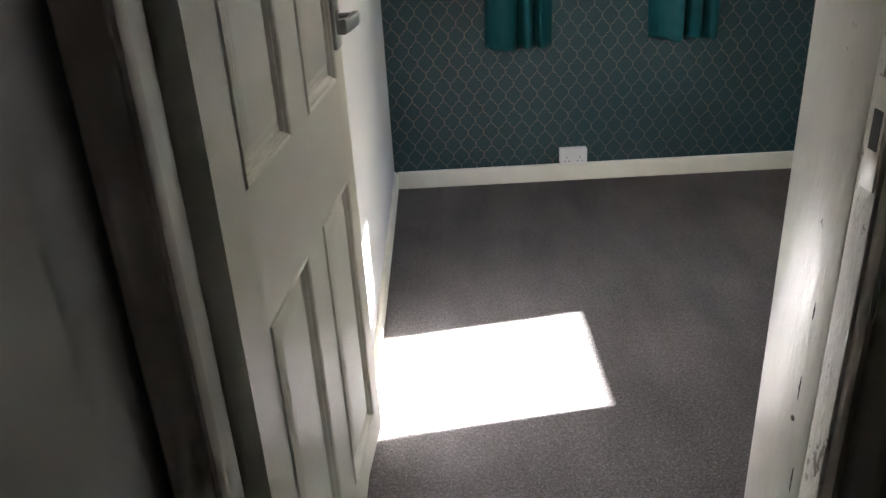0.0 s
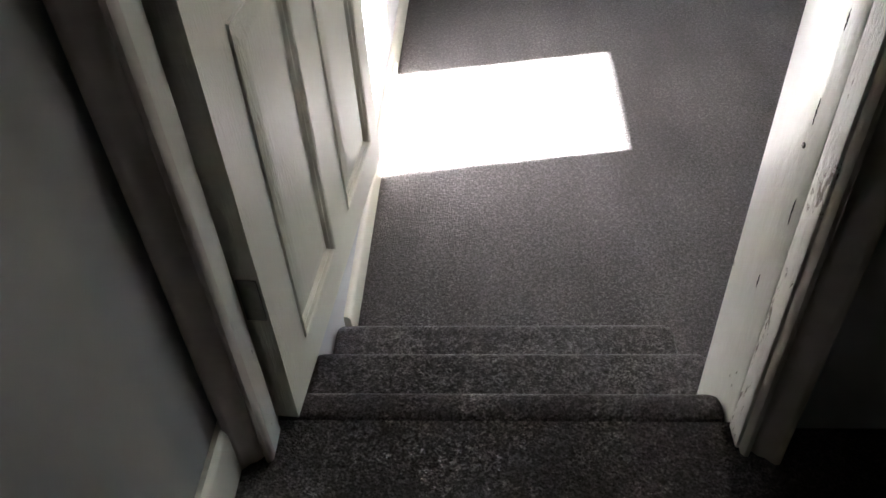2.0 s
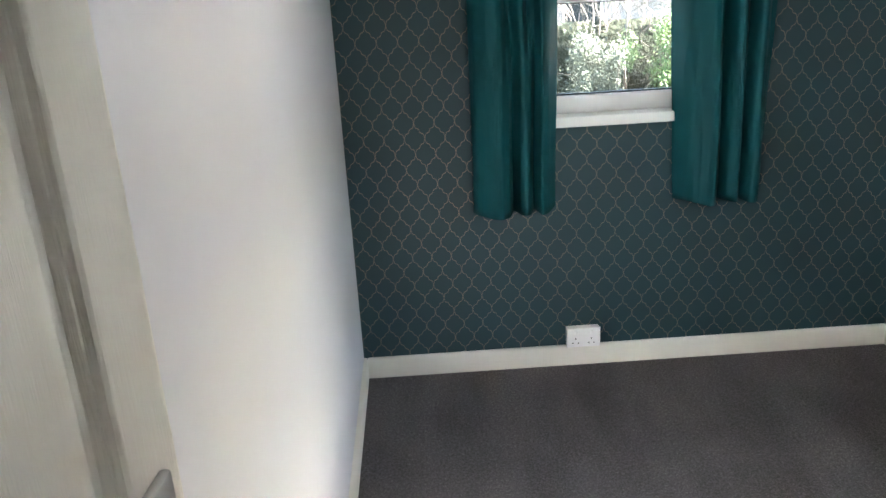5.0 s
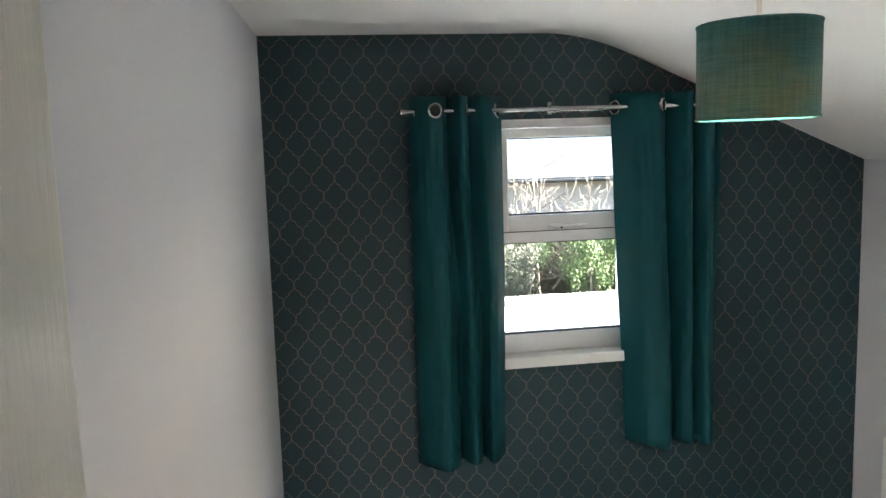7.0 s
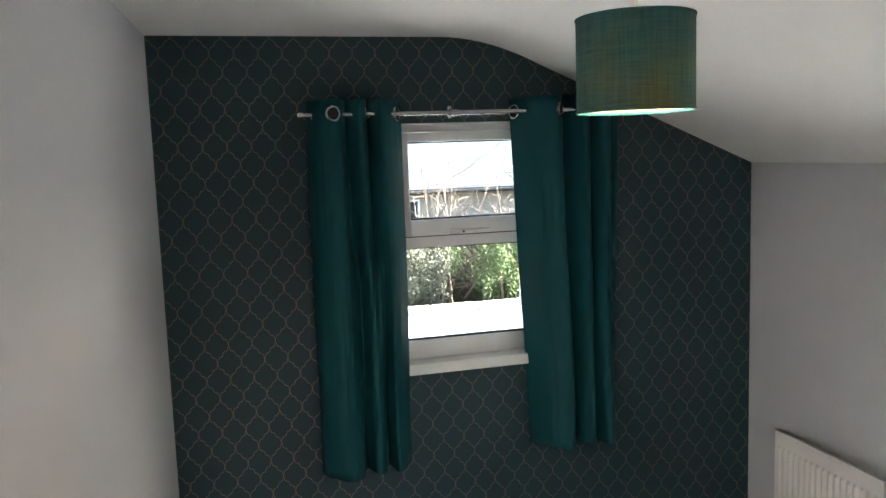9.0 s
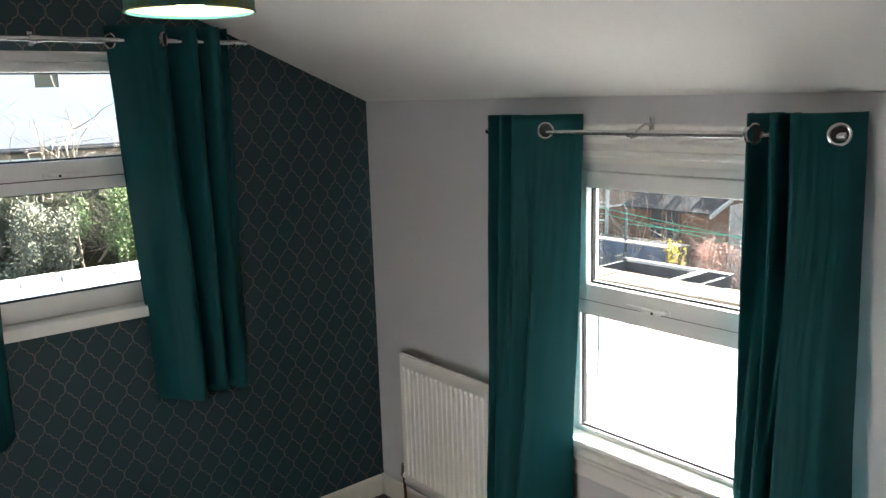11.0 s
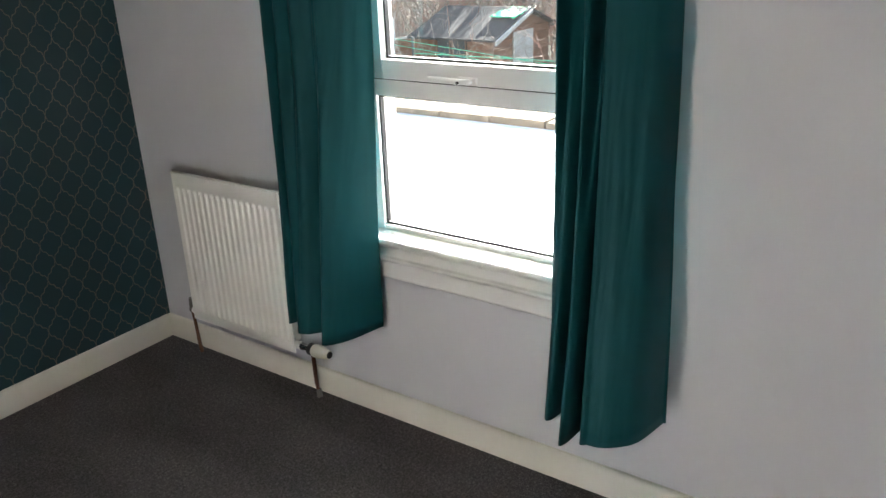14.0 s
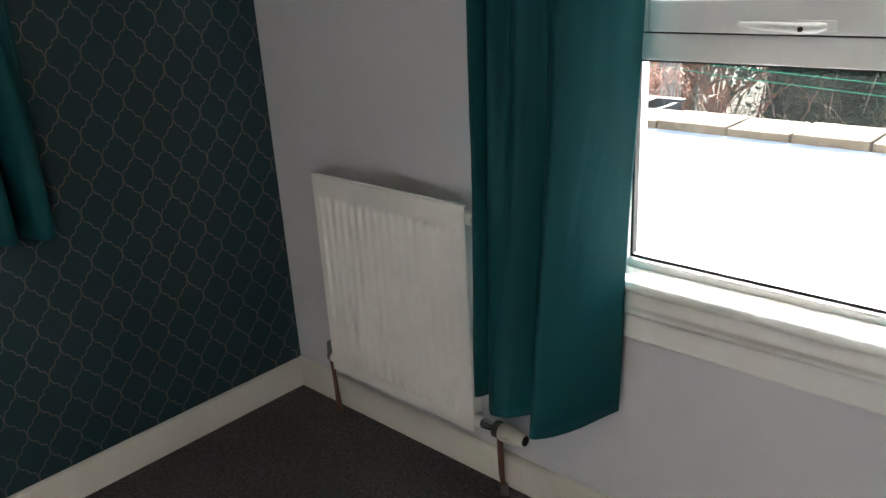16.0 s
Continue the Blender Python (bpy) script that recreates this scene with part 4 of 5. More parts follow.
part("lining", lathe([(R - 0.0022, LZ + 0.002), (R - 0.0022, LZ + H - 0.002), (R - 0.0026, LZ + H - 0.002), (R - 0.0026, LZ + 0.002)], 56, "z", (LX, LY, 0), closed=True), LINING, sh, "cream inner lining")
for zz in (LZ, LZ + H):
    part("rim", torus((LX, LY, zz), R - 0.0005, 0.0022, "z", 56), SHADE, sh)
for k in range(3):
    t = 2 * math.pi * k / 3
    part("spider_arm", tube([(LX + 0.018 * math.cos(t), LY + 0.018 * math.sin(t), 2.02), (LX + (R - 0.002) * math.cos(t), LY + (R - 0.002) * math.sin(t), LZ + H - 0.004)], 0.0014, 6), FLEX, lamp)
part("bulb_base", lathe([(0.0001, 1.9905), (0.012, 1.989), (0.015, 1.975), (0.019, 1.964), (0.019, 1.9605), (0.0001, 1.9605)], 20, "z", (LX, LY, 0)), FLEX, lamp, "white plastic bulb base")
part("bulb", lathe([(0.0001, 1.960), (0.018, 1.960), (0.025, 1.954), (0.025, 1.946), (0.020, 1.938), (0.011, 1.934), (0.0001, 1.933)], 20, "z", (LX, LY, 0)), BULB, lamp, "warm glowing bulb")


# ---------------------------------------------------------------- outside
GROUND = m_mottle("garden_soil_and_grass", [(0.3, (0.014, 0.015, 0.008)), (0.55, (0.028, 0.028, 0.015)), (0.75, (0.046, 0.038, 0.026))], 1.4, 1.0, 0.8, 0.05)
PAVING = m_mottle("pale_terrace_concrete", [(0.3, (0.42, 0.408, 0.39)), (0.7, (0.56, 0.545, 0.52))], 2.2, 0.9, 0.4, 0.01)
STONE = m_mottle("weathered_coping_stone", [(0.3, (0.075, 0.056, 0.040)), (0.55, (0.14, 0.105, 0.072)), (0.75, (0.24, 0.20, 0.15))], 6, 0.9, 0.8, 0.02)
SHEDWOOD = m_mottle("orange_stained_boards", [(0.3, (0.075, 0.032, 0.017)), (0.7, (0.17, 0.075, 0.038))], 7, 0.7, 0.5, 0.01, (1, 1, 6))
FELT = m_mottle("grey_roofing_felt", [(0.3, (0.016, 0.0145, 0.014)), (0.7, (0.034, 0.031, 0.029))], 5, 0.95, 0.5, 0.01)
DARKWOOD = m_mottle("black_stained_timber", [(0.3, (0.02, 0.02, 0.022)), (0.7, (0.06, 0.06, 0.065))], 8, 0.6, 0.4, 0.01)
BLUEWOOD = m_mottle("faded_blue_timber", [(0.3, (0.030, 0.042, 0.065)), (0.7, (0.060, 0.080, 0.115))], 8, 0.6, 0.4, 0.01)
PALEWOODGLINT = m_mottle("bleached_timber_and_highlight", [(0.3, (0.28, 0.26, 0.23)), (0.7, (0.42, 0.39, 0.35))], 9, 0.8, 0.4, 0.01)
SOIL = m_mottle("dark_planter_soil", [(0.3, (0.018, 0.015, 0.012)), (0.7, (0.05, 0.04, 0.03))], 12, 1.0, 0.8, 0.03)
TWIG = m_plain("pale_bare_twigs", (0.17, 0.130, 0.098), 0.8, 0, 0.3, 3)
TWIGRED = m_plain("russet_bare_twigs", (0.20, 0.095, 0.062), 0.8, 0, 0.3, 3)
LEAFG = m_leaf("hedge_leaves", (0.060, 0.090, 0.030), (0.110, 0.145, 0.050))
# Leaf colours lowered so they carry the shade of the hedge's near side.
LEAFD = m_leaf("shaded_ivy_leaves", (0.012, 0.024, 0.015), (0.030, 0.046, 0.028))
LEAFO = m_leaf("olive_leaves", (0.070, 0.072, 0.048), (0.125, 0.125, 0.085))
LEAFY = m_leaf("yellow_blossom", (0.55, 0.42, 0.03), (0.75, 0.62, 0.08))
LEAFR = m_leaf("rusty_dead_leaves", (0.26, 0.10, 0.06), (0.55, 0.34, 0.26))
RENDERW = m_wall("white_house_render", (0.72, 0.71, 0.69))
PINKR = m_mottle("weathered_pink_render", [(0.3, (0.26, 0.21, 0.19)), (0.7, (0.40, 0.34, 0.31))], 2, 0.9, 0.3, 0.02)
SLATE = m_mottle("grey_roof_slates", [(0.3, (0.035, 0.038, 0.045)), (0.7, (0.075, 0.08, 0.09))], 4, 0.75, 0.4, 0.02, (1, 1, 3))
DARKGLASS = m_plain("dark_window_glass", (0.03, 0.035, 0.04), 0.08)
GREENLINE = m_plain("green_washing_line", (0.02, 0.26, 0.15), 0.5)
GREENNET = m_plain("green_plastic_sheet", (0.02, 0.38, 0.16), 0.6)
POLE = m_plain("grey_post_paint", (0.012, 0.0125, 0.0135), 0.6)

rng = random.Random(7)
G_LOW = -1.45
setting("ground", extrude_profile([(-400, -0.9), (2.0, -0.9), (6.7, -1.45), (13.5, -1.45), (24, 1.2), (60, 5.0), (400, 5.0), (400, -6), (-400, -6)], "y", -400, 400), GROUND, "rough garden ground rising to a bank", "ground", 180)
setting("terrace", boxes((W + 0.19, 6.41, -9.0, 0.35, -1.2, -0.04), (4.4, 6.412, 0.35, 3.0, -1.2, -0.04), (-8.0, 6.40, 0.35, 6.6, -1.2, -0.09)), PAVING, "sunlit pale concrete terrace outside the windows", "terrace")
for nm, at in (("coping_wall_east", "y"), ("coping_wall_north", "x")):
    ob = thing(nm, (6.5, 0, -0.1), "low wall of weathered coping stones edging the terrace", "wall", kind="structure")
    p = -3.4 if at == "y" else -2.0
    while p < 6.4:
        ln = rng.uniform(0.42, 0.62)
        h = rng.uniform(-0.012, 0.012)
        if at == "y":
            part("coping_stone", box(6.42, 6.86, p, p + ln - 0.014, -0.16, 0.018 + h * 0.5, 0.010, 2), STONE, ob)
        else:
            part("coping_stone", box(p, p + ln - 0.014, 6.62, 6.88, -0.16, -0.02 + h, 0.014, 2), PAVING, ob)
        p += ln


def leaf_cloud(name, centre, size, count, leaf, mat, label, category, ground, twig=TWIG, stems=14, kind=""):
    """A shrub: stems from the ground, and many small leaves gathered in clumps."""
    r = random.Random(hash(centre) % 1000 + count)
    ob = thing(name, (centre[0], centre[1], ground), label, category, kind=kind)
    bm = bmesh.new()
    clumps = [Vector((r.gauss(0, 0.38) * size[0], r.gauss(0, 0.38) * size[1], r.uniform(-0.5, 0.5) * size[2])) for _ in range(26)]
    for c in clumps[:stems]:
        a = Vector((centre[0] + c.x * 0.25, centre[1] + c.y * 0.25, ground))
        b = Vector(centre) + c
        m = a.lerp(b, 0.5) + Vector((r.uniform(-0.08, 0.08), r.uniform(-0.08, 0.08), 0.05))
        bm_tube(bm, [a, m, b], [0.014, 0.009, 0.003], 5)
    tagged(part("stems", bm, twig, ob), kind="stuff")
    bm = bmesh.new()
    for _ in range(count):
        c = r.choice(clumps)
        p = Vector(centre) + c + Vector((r.gauss(0, 0.11) * size[0], r.gauss(0, 0.11) * size[1], r.gauss(0, 0.13) * size[2]))
        if p.z < ground + 0.02:
            p.z = ground + 0.02 + r.uniform(0, 0.1)
        d = Vector((r.gauss(0, 1), r.gauss(0, 1), r.gauss(0.2, 1))).normalized()
        e = d.orthogonal().normalized()
        l = leaf * r.uniform(0.6, 1.3)
        vs = [bm.verts.new(p + q) for q in (-d * l, e * l * 0.42, d * l, -e * l * 0.42)]
        bm.faces.new(vs)
    tagged(part("leaves", bm, mat, ob), kind="stuff")
    return ob


def bare_shrub(name, base, height, spread, limbs, mat, label, category, seed, r0=0.03):
    """A leafless shrub or tree: limbs that fork twice into thin arching twigs."""
    r = random.Random(seed)
    ob = thing(name, base, label, category)
    trunk, twigs = bmesh.new(), bmesh.new()
    base = Vector(base)

    def grow(bm, p, d, ln, rad, n):
        pts = [p.copy()]
        for _ in range(n):
            d = (d + Vector((r.gauss(0, 0.22), r.gauss(0, 0.22), r.gauss(0.02, 0.16)))).normalized()
            pts.append(pts[-1] + d * ln / n)
        bm_tube(bm, pts, [rad * (1 - 0.75 * i / n) for i in range(n + 1)], 5, False)
        return pts, d

    for _ in range(limbs):
        a = r.uniform(0, 2 * math.pi)
        d = Vector((math.cos(a) * spread, math.sin(a) * spread, 1)).normalized()
        pts, _d = grow(trunk, base + Vector((math.cos(a), math.sin(a), 0)) * 0.06, d, height * r.uniform(0.6, 1.0), r0, 6)
        for k in range(5):
            q = pts[r.randint(2, 6)]
            p2, d2 = grow(twigs, q, (d + Vector((r.gauss(0, 0.7), r.gauss(0, 0.7), r.gauss(0.1, 0.5)))).normalized(), height * r.uniform(0.2, 0.45), r0 * 0.32, 5)
            for _k in range(3):
                grow(twigs, p2[r.randint(1, 5)], (d2 + Vector((r.gauss(0, 0.9), r.gauss(0, 0.9), r.gauss(-0.1, 0.7)))).normalized(), height * r.uniform(0.10, 0.25), r0 * 0.15, 4)
    tagged(part("limbs", trunk, mat, ob), kind="stuff")
    tagged(part("twigs", twigs, mat, ob), kind="stuff")
    return ob


# timber planters behind the coping
pl = thing("timber_planter", (7.46, 2.0, G_LOW), "long black timber planter with highlights painted along its edges", "planter")
PT = -0.10
part("planter_box", boxes((7.13, 7.17, 1.42, 2.75, G_LOW, PT), (7.76, 7.80, 1.42, 2.75, G_LOW, PT), (7.17, 7.76, 1.42, 1.46, G_LOW, PT), (7.17, 7.76, 2.71, 2.75, G_LOW, PT)), DARKWOOD, pl)
part("soil", box(7.17, 7.76, 1.46, 2.71, -0.4, -0.22), SOIL, pl)
for it in ((7.11, 7.18, 1.40, 2.77, PT, PT + 0.022), (7.75, 7.83, 1.40, 2.77, PT, PT + 0.022), (7.18, 7.75, 1.66, 1.72, PT, PT + 0.022)):
    part("edge_board", box(*it, 0.004), DARKWOOD, pl)
# Thin pale strips put the boards' edge highlights into shape and colour.
for it in ((7.100, 7.1095, 1.40, 2.77, PT - 0.01, PT + 0.024), (7.738, 7.749, 1.75, 2.70, PT - 0.006, PT + 0.024), (7.20, 7.73, 1.725, 1.745, PT, PT + 0.024)):
    part("edge_highlight", box(*it), PALEWOODGLINT, pl, "pale strip drawn as the edge's highlight")
bl = thing("raised_bed", (9.1, 4.2, G_LOW), "raised bed of faded blue boards", "planter")
part("front_board", box(8.90, 8.95, 3.0, 5.6, G_LOW, -0.155, 0.01), BLUEWOOD, bl)
part("cap_board", box(8.87, 8.99, 2.98, 5.6, -0.155, -0.135, 0.006), PALEWOODGLINT, bl)
part("bed_fill", box(8.95, 9.5, 3.0, 5.6, G_LOW, -0.20), SOIL, bl)
for by in (3.3, 4.0, 4.7):
    leaf_cloud("low_weeds", (8.62, by, -0.50), (0.16, 0.5, 0.42), 700, 0.022, LEAFO, "low olive weeds against the raised bed", "weeds", G_LOW)

# Added backing behind the hedge; its dark mottle stands for shade between leaves.
HEDGESHADE = m_mottle("ivy_gap_shade", [(0.3, (0.010, 0.018, 0.016)), (0.7, (0.036, 0.052, 0.046))], 14, 1.0, 0.9, 0.05)
setting("hedge_backing_wall", box(10.5, 10.8, -9.0, 1.7, G_LOW, 0.55), HEDGESHADE, "added dark backing wall that closes gaps in the ivy hedge", "wall")

# garden shed
shed = thing("garden_shed", (11.4, 4.0, G_LOW), "orange-stained summer house with a grey felt roof", "shed")
SX0, SX1, SY0, SY1, SE, SR = 10.6, 12.3, 3.42, 4.66, 0.16, 0.40
nb = 13
for i in range(nb):
    z0 = G_LOW + (SE - G_LOW) * i / nb
    z1 = G_LOW + (SE - G_LOW) * (i + 1) / nb - 0.006
    for it in ((SX0, SX0 + 0.03, 4.46, SY1, z0, z1), (SX0, SX0 + 0.03, SY0, 3.88, z0, z1), (SX0 + 0.03, SX1, SY0, SY0 + 0.03, z0, z1)):
        part("board", box(*it), SHEDWOOD, shed)
part("inner_wall", box(SX0 + 0.05, SX1, SY0 + 0.04, SY1, G_LOW, SE - 0.02), DARKWOOD, shed)
part("gable", extrude_profile([(SX0, SE), (SX1, SE), ((SX0 + SX1) / 2, SR)], "y", SY0, SY0 + 0.03), SHEDWOOD, shed)
mx = (SX0 + SX1) / 2
part("roof_front", extrude_profile([(SX0 - 0.22, SE - 0.10), (mx, SR + 0.02), (mx, SR + 0.05), (SX0 - 0.22, SE - 0.07)], "y", SY0 - 0.15, SY1 + 0.15), FELT, shed)
part("roof_back", extrude_profile([(SX1 + 0.22, SE - 0.10), (mx, SR + 0.02), (mx, SR + 0.05), (SX1 + 0.22, SE - 0.07)], "y", SY0 - 0.15, SY1 + 0.15), FELT, shed)
part("barge_board", extrude_profile([(SX0 - 0.22, SE - 0.15), (mx, SR - 0.02), (mx, SR + 0.03), (SX0 - 0.22, SE - 0.09)], "y", SY0 - 0.18, SY0 - 0.151), PALEWOODGLINT, shed)
part("door", box(SX0 + 0.55, SX0 + 1.15, SY0 - 0.02, SY0 - 0.001, G_LOW, SE - 0.05), PALEWOODGLINT, shed)
for y0, y1 in ((3.90, 4.16), (4.18, 4.44)):
    wd = part("window", box(SX0 + 0.012, SX0 + 0.03, y0, y1, -0.40, 0.06), DARKGLASS, shed)
    part("window_bar", boxes((SX0 + 0.004, SX0 + 0.012, y0, y0 + 0.02, -0.40, 0.06), (SX0 + 0.004, SX0 + 0.012, y1 - 0.02, y1, -0.40, 0.06), (SX0 + 0.004, SX0 + 0.012, y0, y1, -0.19, -0.17)), SHEDWOOD, wd)
part("wall_below", box(SX0, SX0 + 0.03, 3.88, 4.46, G_LOW, -0.41), SHEDWOOD, shed)
net = thing("plastic_sheet", (11.2, 3.5, 0.3), "crumpled green plastic sheet thrown over the shed roof", "sheet")
bm = bmesh.new()
g = [[bm.verts.new((11.0 + 0.5 * i / 10, 3.30 + 0.42 * j / 12, 0.345 + 0.10 * i / 10 + 0.03 * noise.noise(Vector((i * 0.6, j * 0.6, 2))))) for j in range(13)] for i in range(11)]
for i in range(10):
    for j in range(12):
        bm.faces.new((g[i][j], g[i + 1][j], g[i + 1][j + 1], g[i][j + 1]))
part("sheet", bm, GREENNET, net, smooth=180).modifiers.new("thickness", "SOLIDIFY").thickness = 0.01
lad = thing("wooden_ladder", (10.2, 5.0, G_LOW), "old bleached wooden ladder leaning by the shed", "ladder")
for dy in (0.0, 0.32):
    part("rail", tube([(9.9, 4.75 + dy, G_LOW), (10.35, 5.05 + dy, 0.35)], 0.028, 6), PALEWOODGLINT, lad)
for k in range(6):
    t = 0.12 + k * 0.15
    part("rung", tube([(9.9 + 0.45 * t, 4.75 + 0.3 * t, G_LOW + 1.8 * t), (9.9 + 0.45 * t, 5.07 + 0.3 * t, G_LOW + 1.8 * t)], 0.016, 6), PALEWOODGLINT, lad)
lean_to = thing("garden_fence", (10.7, 5.4, G_LOW), "slanting orange-stained fence panel", "fence")
part("panel", extrude_profile([(4.75, G_LOW), (6.1, G_LOW), (6.1, -0.15), (4.75, 0.06)], "x", 10.75, 10.80), SHEDWOOD, lean_to)
part("cap_rail", extrude_profile([(4.72, 0.065), (6.12, -0.15), (6.12, -0.12), (4.72, 0.095)], "x", 10.73, 10.82), PALEWOODGLINT, lean_to)
for y0, z0, y1, z1 in ((4.6, 0.33, -1.6, -0.08), (4.6, 0.26, -1.6, -0.20), (3.6, 0.10, -1.6, 0.25)):
    wl = thing("washing_line", (8.9, y0, z0), "taut green washing line across the garden", "washing line", "washing lines")
    part("line", tube([(8.9, y0, z0), (8.8, (y0 + y1) / 2, (z0 + z1) / 2 - 0.05), (8.7, y1, z1)], 0.0042, 5), GREENLINE, wl)
    for e in (y0, y1):
        part("end_post", tube([(8.9 if e == y0 else 8.7, e, G_LOW), (8.9 if e == y0 else 8.7, e, 0.30)], 0.02, 6), POLE, wl)

leaf_cloud("forsythia_bush", (8.3, 2.45, -0.08), (0.14, 0.13, 0.30), 420, 0.014, LEAFY, "small forsythia with bright yellow blossom", "shrub", G_LOW)
leaf_cloud("russet_shrub", (8.40, 2.02, -0.05), (0.30, 0.34, 0.34), 2200, 0.011, LEAFR, "straggling shrub with rusty dead flower heads", "shrub", G_LOW, TWIGRED)
bare_shrub("bare_shrub", (8.40, 2.02, G_LOW), 1.60, 0.22, 22, TWIG, "pale leafless shrub with arching twigs", "shrub", 5, 0.009)
for i, (bx, by, hh) in enumerate(((12.9, 6.6, 3.6), (13.2, 5.0, 3.4), (13.4, 3.6, 3.3), (12.8, 7.8, 3.3), (13.6, 2.0, 2.8), (11.9, 5.9, 2.6))):
    bare_shrub("bare_tree", (bx, by, G_LOW), hh, 0.5, 16, TWIG if i % 2 else TWIGRED, "leafless tangled tree behind the shed", "tree", 20 + i, 0.030)
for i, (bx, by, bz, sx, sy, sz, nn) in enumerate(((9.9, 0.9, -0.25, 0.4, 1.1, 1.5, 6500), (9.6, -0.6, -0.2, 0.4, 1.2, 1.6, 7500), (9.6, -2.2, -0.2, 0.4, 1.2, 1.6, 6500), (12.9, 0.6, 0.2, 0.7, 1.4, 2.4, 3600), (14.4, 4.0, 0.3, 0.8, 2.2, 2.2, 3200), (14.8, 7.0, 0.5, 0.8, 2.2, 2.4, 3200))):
    leaf_cloud("ivy_hedge", (bx, by, bz), (sx, sy, sz), nn, 0.05, LEAFD, "dense ivy hedge with its shade in the leaf colour", "hedge", G_LOW)

for i, (bx, by, hh) in enumerate(((10.1, 6.0, 2.3), (10.0, 2.0, 2.0), (9.7, 3.9, 1.95), (12.6, 4.6, 3.0), (12.7, 5.6, 3.2))):
    bare_shrub("tangled_bramble", (bx, by, G_LOW), hh, 0.7, 20, TWIG if i % 2 == 0 else TWIGRED, "tangle of pale leafless bramble canes", "bramble", 60 + i, 0.015)

LEAFT = m_leaf("olive_tree_leaves", (0.050, 0.055, 0.026), (0.120, 0.120, 0.050))
for i, (bx, by, bz, sx, sy, sz, nn) in enumerate(((15.2, 5.2, 1.2, 0.9, 2.0, 2.2, 5200), (15.0, 8.4, 1.0, 0.9, 2.0, 2.2, 5200), (15.4, 2.4, 1.1, 0.9, 1.8, 2.2, 4200))):
    leaf_cloud("olive_hedge", (bx, by, bz), (sx, sy, sz), nn, 0.055, LEAFT, "tall tangled olive-green hedge behind the shed", "hedge", G_LOW)
for i, (bx, by, hh) in enumerate(((13.0, 4.2, 3.2), (13.3, 5.8, 3.5), (13.6, 7.2, 3.6), (13.1, 8.6, 3.4), (14.1, 6.4, 3.8))):
    bare_shrub("bare_tree", (bx, by, G_LOW), hh, 0.75, 22, TWIGRED if i % 2 else TWIG, "leafless tangled tree behind the shed", "tree", 120 + i, 0.024)

# beyond the end window
# Added bank, raised to block the bright ground showing between the leaves.
setting("shrub_backing_bank", extrude_profile([(8.3, -1.0), (8.72, 0.55), (8.95, 0.80), (9.2, 0.78), (10.0, -1.0)], "x", -6, 12), GROUND, "added olive-brown bank backing the shrubs", "ground", 180)
for i, (bx, by, bz, sx, sy, sz, nn, mt) in enumerate(((3.75, 7.6, 0.40, 0.55, 0.45, 0.85, 5200, LEAFG), (4.55, 7.8, 0.45, 0.6, 0.45, 0.9, 5200, LEAFG), (2.75, 7.7, 0.22, 0.6, 0.45, 0.75, 5200, LEAFO), (1.9, 7.8, 0.15, 0.6, 0.45, 0.65, 3600, LEAFO), (5.4, 8.0, 0.3, 0.7, 0.5, 0.8, 3600, LEAFG))):
    leaf_cloud("garden_shrub", (bx, by, bz), (sx, sy, sz), nn, 0.026, mt, "leafy evergreen shrub beyond the terrace" if mt == LEAFG else "dull olive shrub beyond the terrace", "shrub", -1.0)
for i, (bx, by, bz, sx, sy, sz, nn) in enumerate(((2.6, 8.7, 0.1, 1.0, 0.4, 0.9, 4200), (4.6, 8.8, 0.2, 1.1, 0.4, 1.0, 4200), (6.6, 9.0, 0.2, 1.1, 0.5, 1.0, 2400))):
    leaf_cloud("boundary_hedge", (bx, by, bz), (sx, sy, sz), nn, 0.045, LEAFO, "dull overgrown boundary hedge", "hedge", -1.0)
for i, (bx, by, hh) in enumerate(((3.25, 8.6, 2.75), (2.7, 8.9, 2.6), (3.9, 9.2, 2.4))):
    bare_shrub("bare_tree", (bx, by, -1.0), hh, 0.28, 9, TWIG, "pale leafless garden tree", "tree", 40 + i, 0.03)

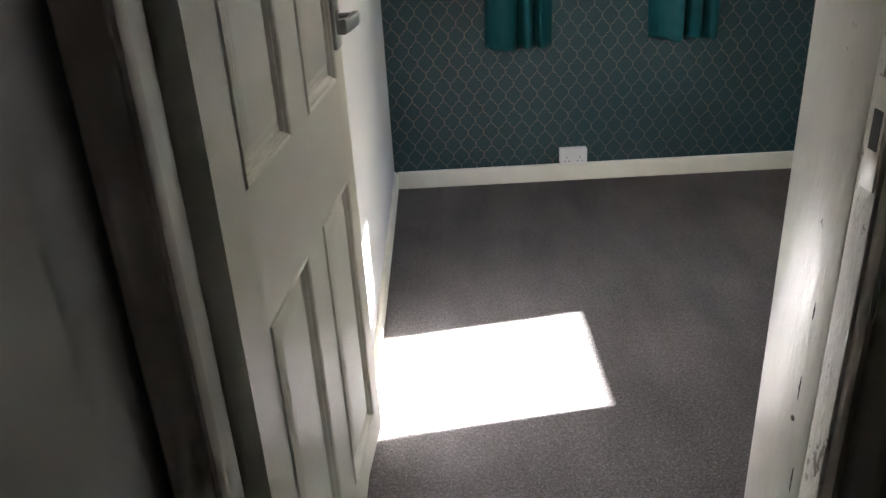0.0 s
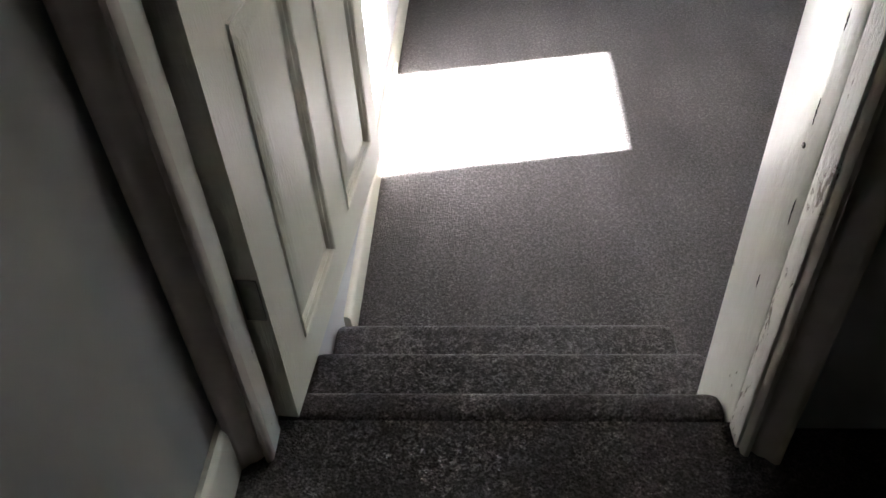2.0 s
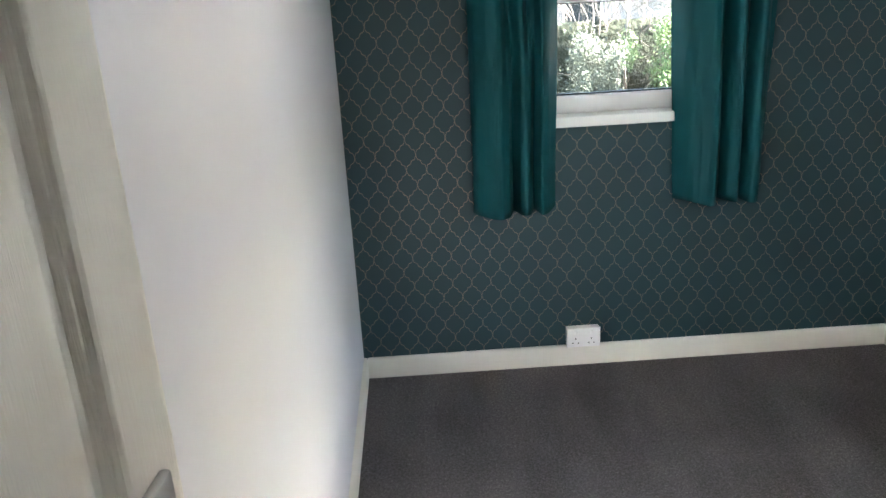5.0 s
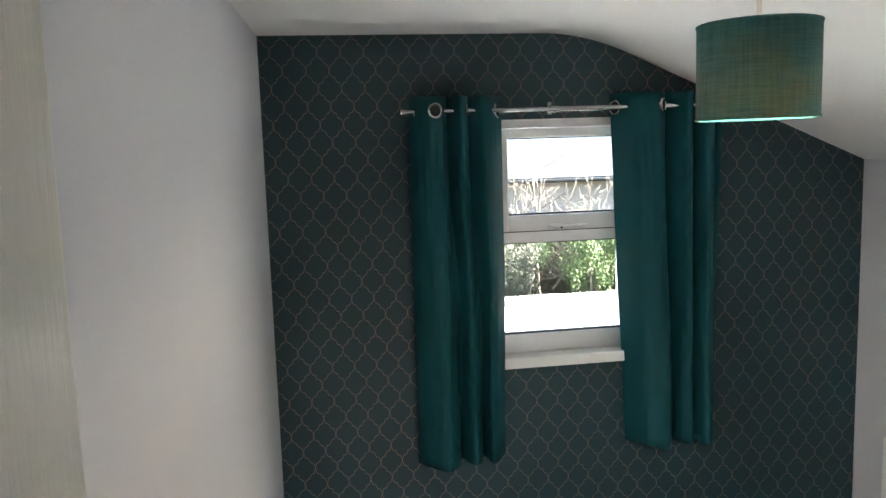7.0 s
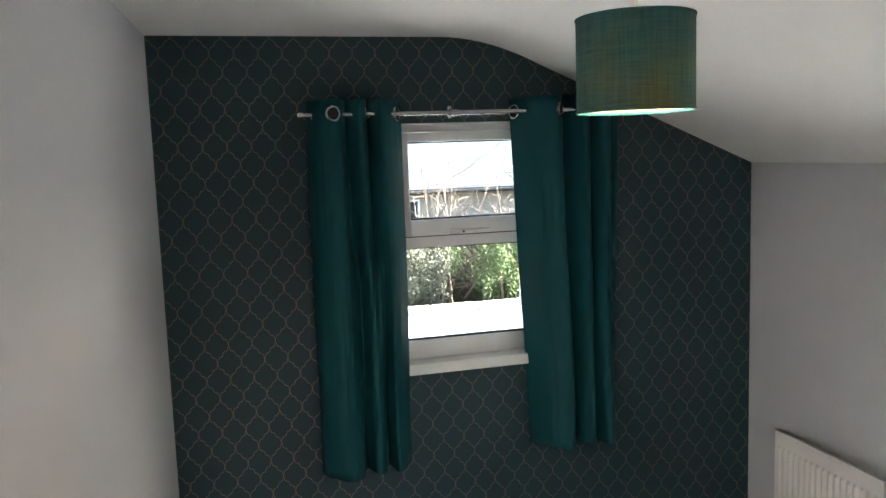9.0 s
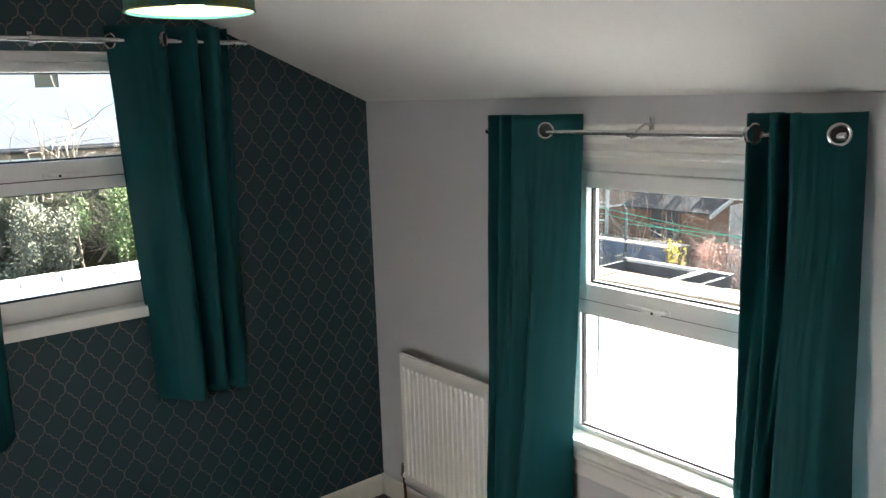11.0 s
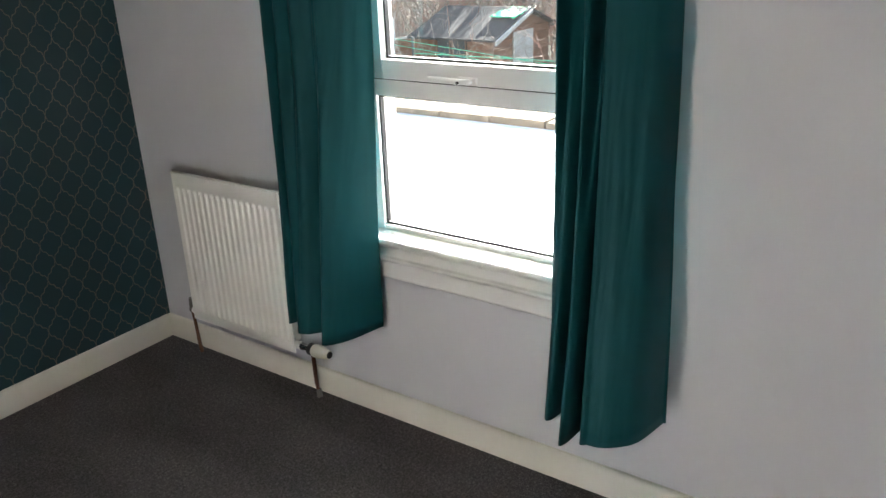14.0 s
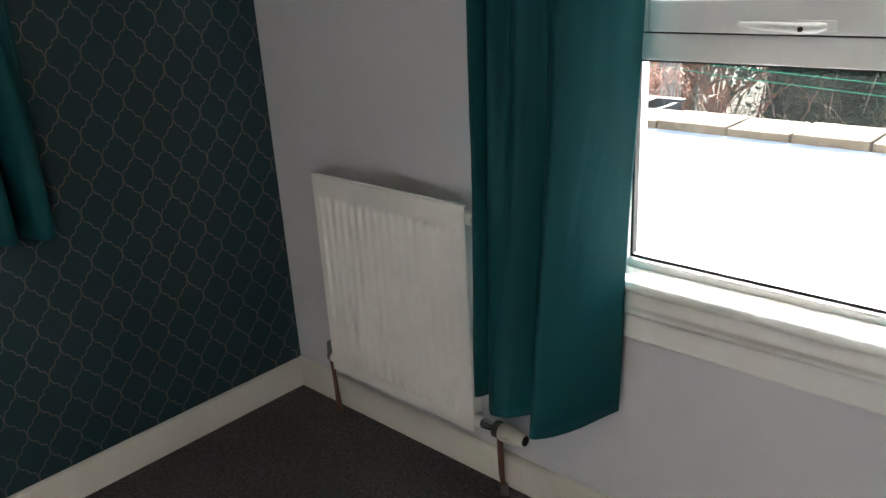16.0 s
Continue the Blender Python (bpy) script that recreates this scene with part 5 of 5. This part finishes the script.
house = thing("neighbour_bungalow", (8.0, 22.0, -1.0), "low pale rendered outbuilding with a grey slate roof", "house")
part("wall", box(0.0, 17.0, 22.0, 25.0, -1.0, 0.80), PINKR, house)
part("roof", extrude_profile([(21.5, 0.72), (24.0, 1.42), (26.5, 0.72), (26.5, 0.84), (24.0, 1.54), (21.5, 0.84)], "x", -0.4, 17.4), SLATE, house)
part("gutter", tube([(-0.4, 21.46, 0.74), (17.4, 21.46, 0.74)], 0.06, 8), POLE, house)
for hx in (2.0, 5.0, 9.9, 13.0):
    hw = part("window", box(hx, hx + 1.1, 21.97, 22.02, -0.3, 0.45), DARKGLASS, house)
    part("frame", boxes((hx - 0.06, hx, 21.94, 22.0, -0.36, 0.51), (hx + 1.1, hx + 1.16, 21.94, 22.0, -0.36, 0.51), (hx, hx + 1.1, 21.94, 22.0, 0.45, 0.51), (hx, hx + 1.1, 21.94, 22.0, -0.36, -0.3)), UPVC, hw)
tall = thing("white_house", (12.0, 32.0, -1.0), "tall white rendered house with small dark windows", "house")
part("wall", box(2.0, 22.0, 32.0, 40.0, -1.0, 7.0), RENDERW, tall)
part("roof", extrude_profile([(31.5, 6.9), (36.0, 9.5), (40.5, 6.9), (40.5, 7.1), (36.0, 9.8), (31.5, 7.1)], "x", 1.5, 22.5), SLATE, tall)
for hx, hz in ((12.2, 2.75), (15.5, 2.75), (5.5, 2.75), (8.6, 2.75), (12.2, 5.2), (8.6, 5.2)):
    hw = part("window", box(hx, hx + 0.9, 31.97, 32.02, hz, hz + 0.75), DARKGLASS, tall)
    part("frame", boxes((hx - 0.06, hx, 31.94, 32.0, hz - 0.06, hz + 0.81), (hx + 0.9, hx + 0.96, 31.94, 32.0, hz - 0.06, hz + 0.81), (hx, hx + 0.9, 31.94, 32.0, hz + 0.75, hz + 0.81), (hx, hx + 0.9, 31.94, 32.0, hz - 0.06, hz)), UPVC, hw)
post = thing("garden_post", (4.15, 0.22, -0.09), "thin grey metal post on the terrace", "post")
part("post", tube([(4.15, 0.22, -0.09), (4.16, 0.22, 0.44)], 0.012, 10), POLE, post)
part("post_collar", tube([(4.155, 0.22, 0.22), (4.155, 0.22, 0.25)], 0.017, 10), POLE, post)

for i, (bx, by, hh) in enumerate(((7.15, 0.85, 1.62), (7.20, 0.35, 1.52), (7.15, -0.20, 1.50), (7.20, -0.75, 1.54), (7.15, -1.4, 1.54))):
    bare_shrub("dry_stalks", (bx, by, G_LOW), hh, 0.42, 9, TWIG, "clump of pale dry stalks behind the coping stones", "shrub", 90 + i, 0.006)
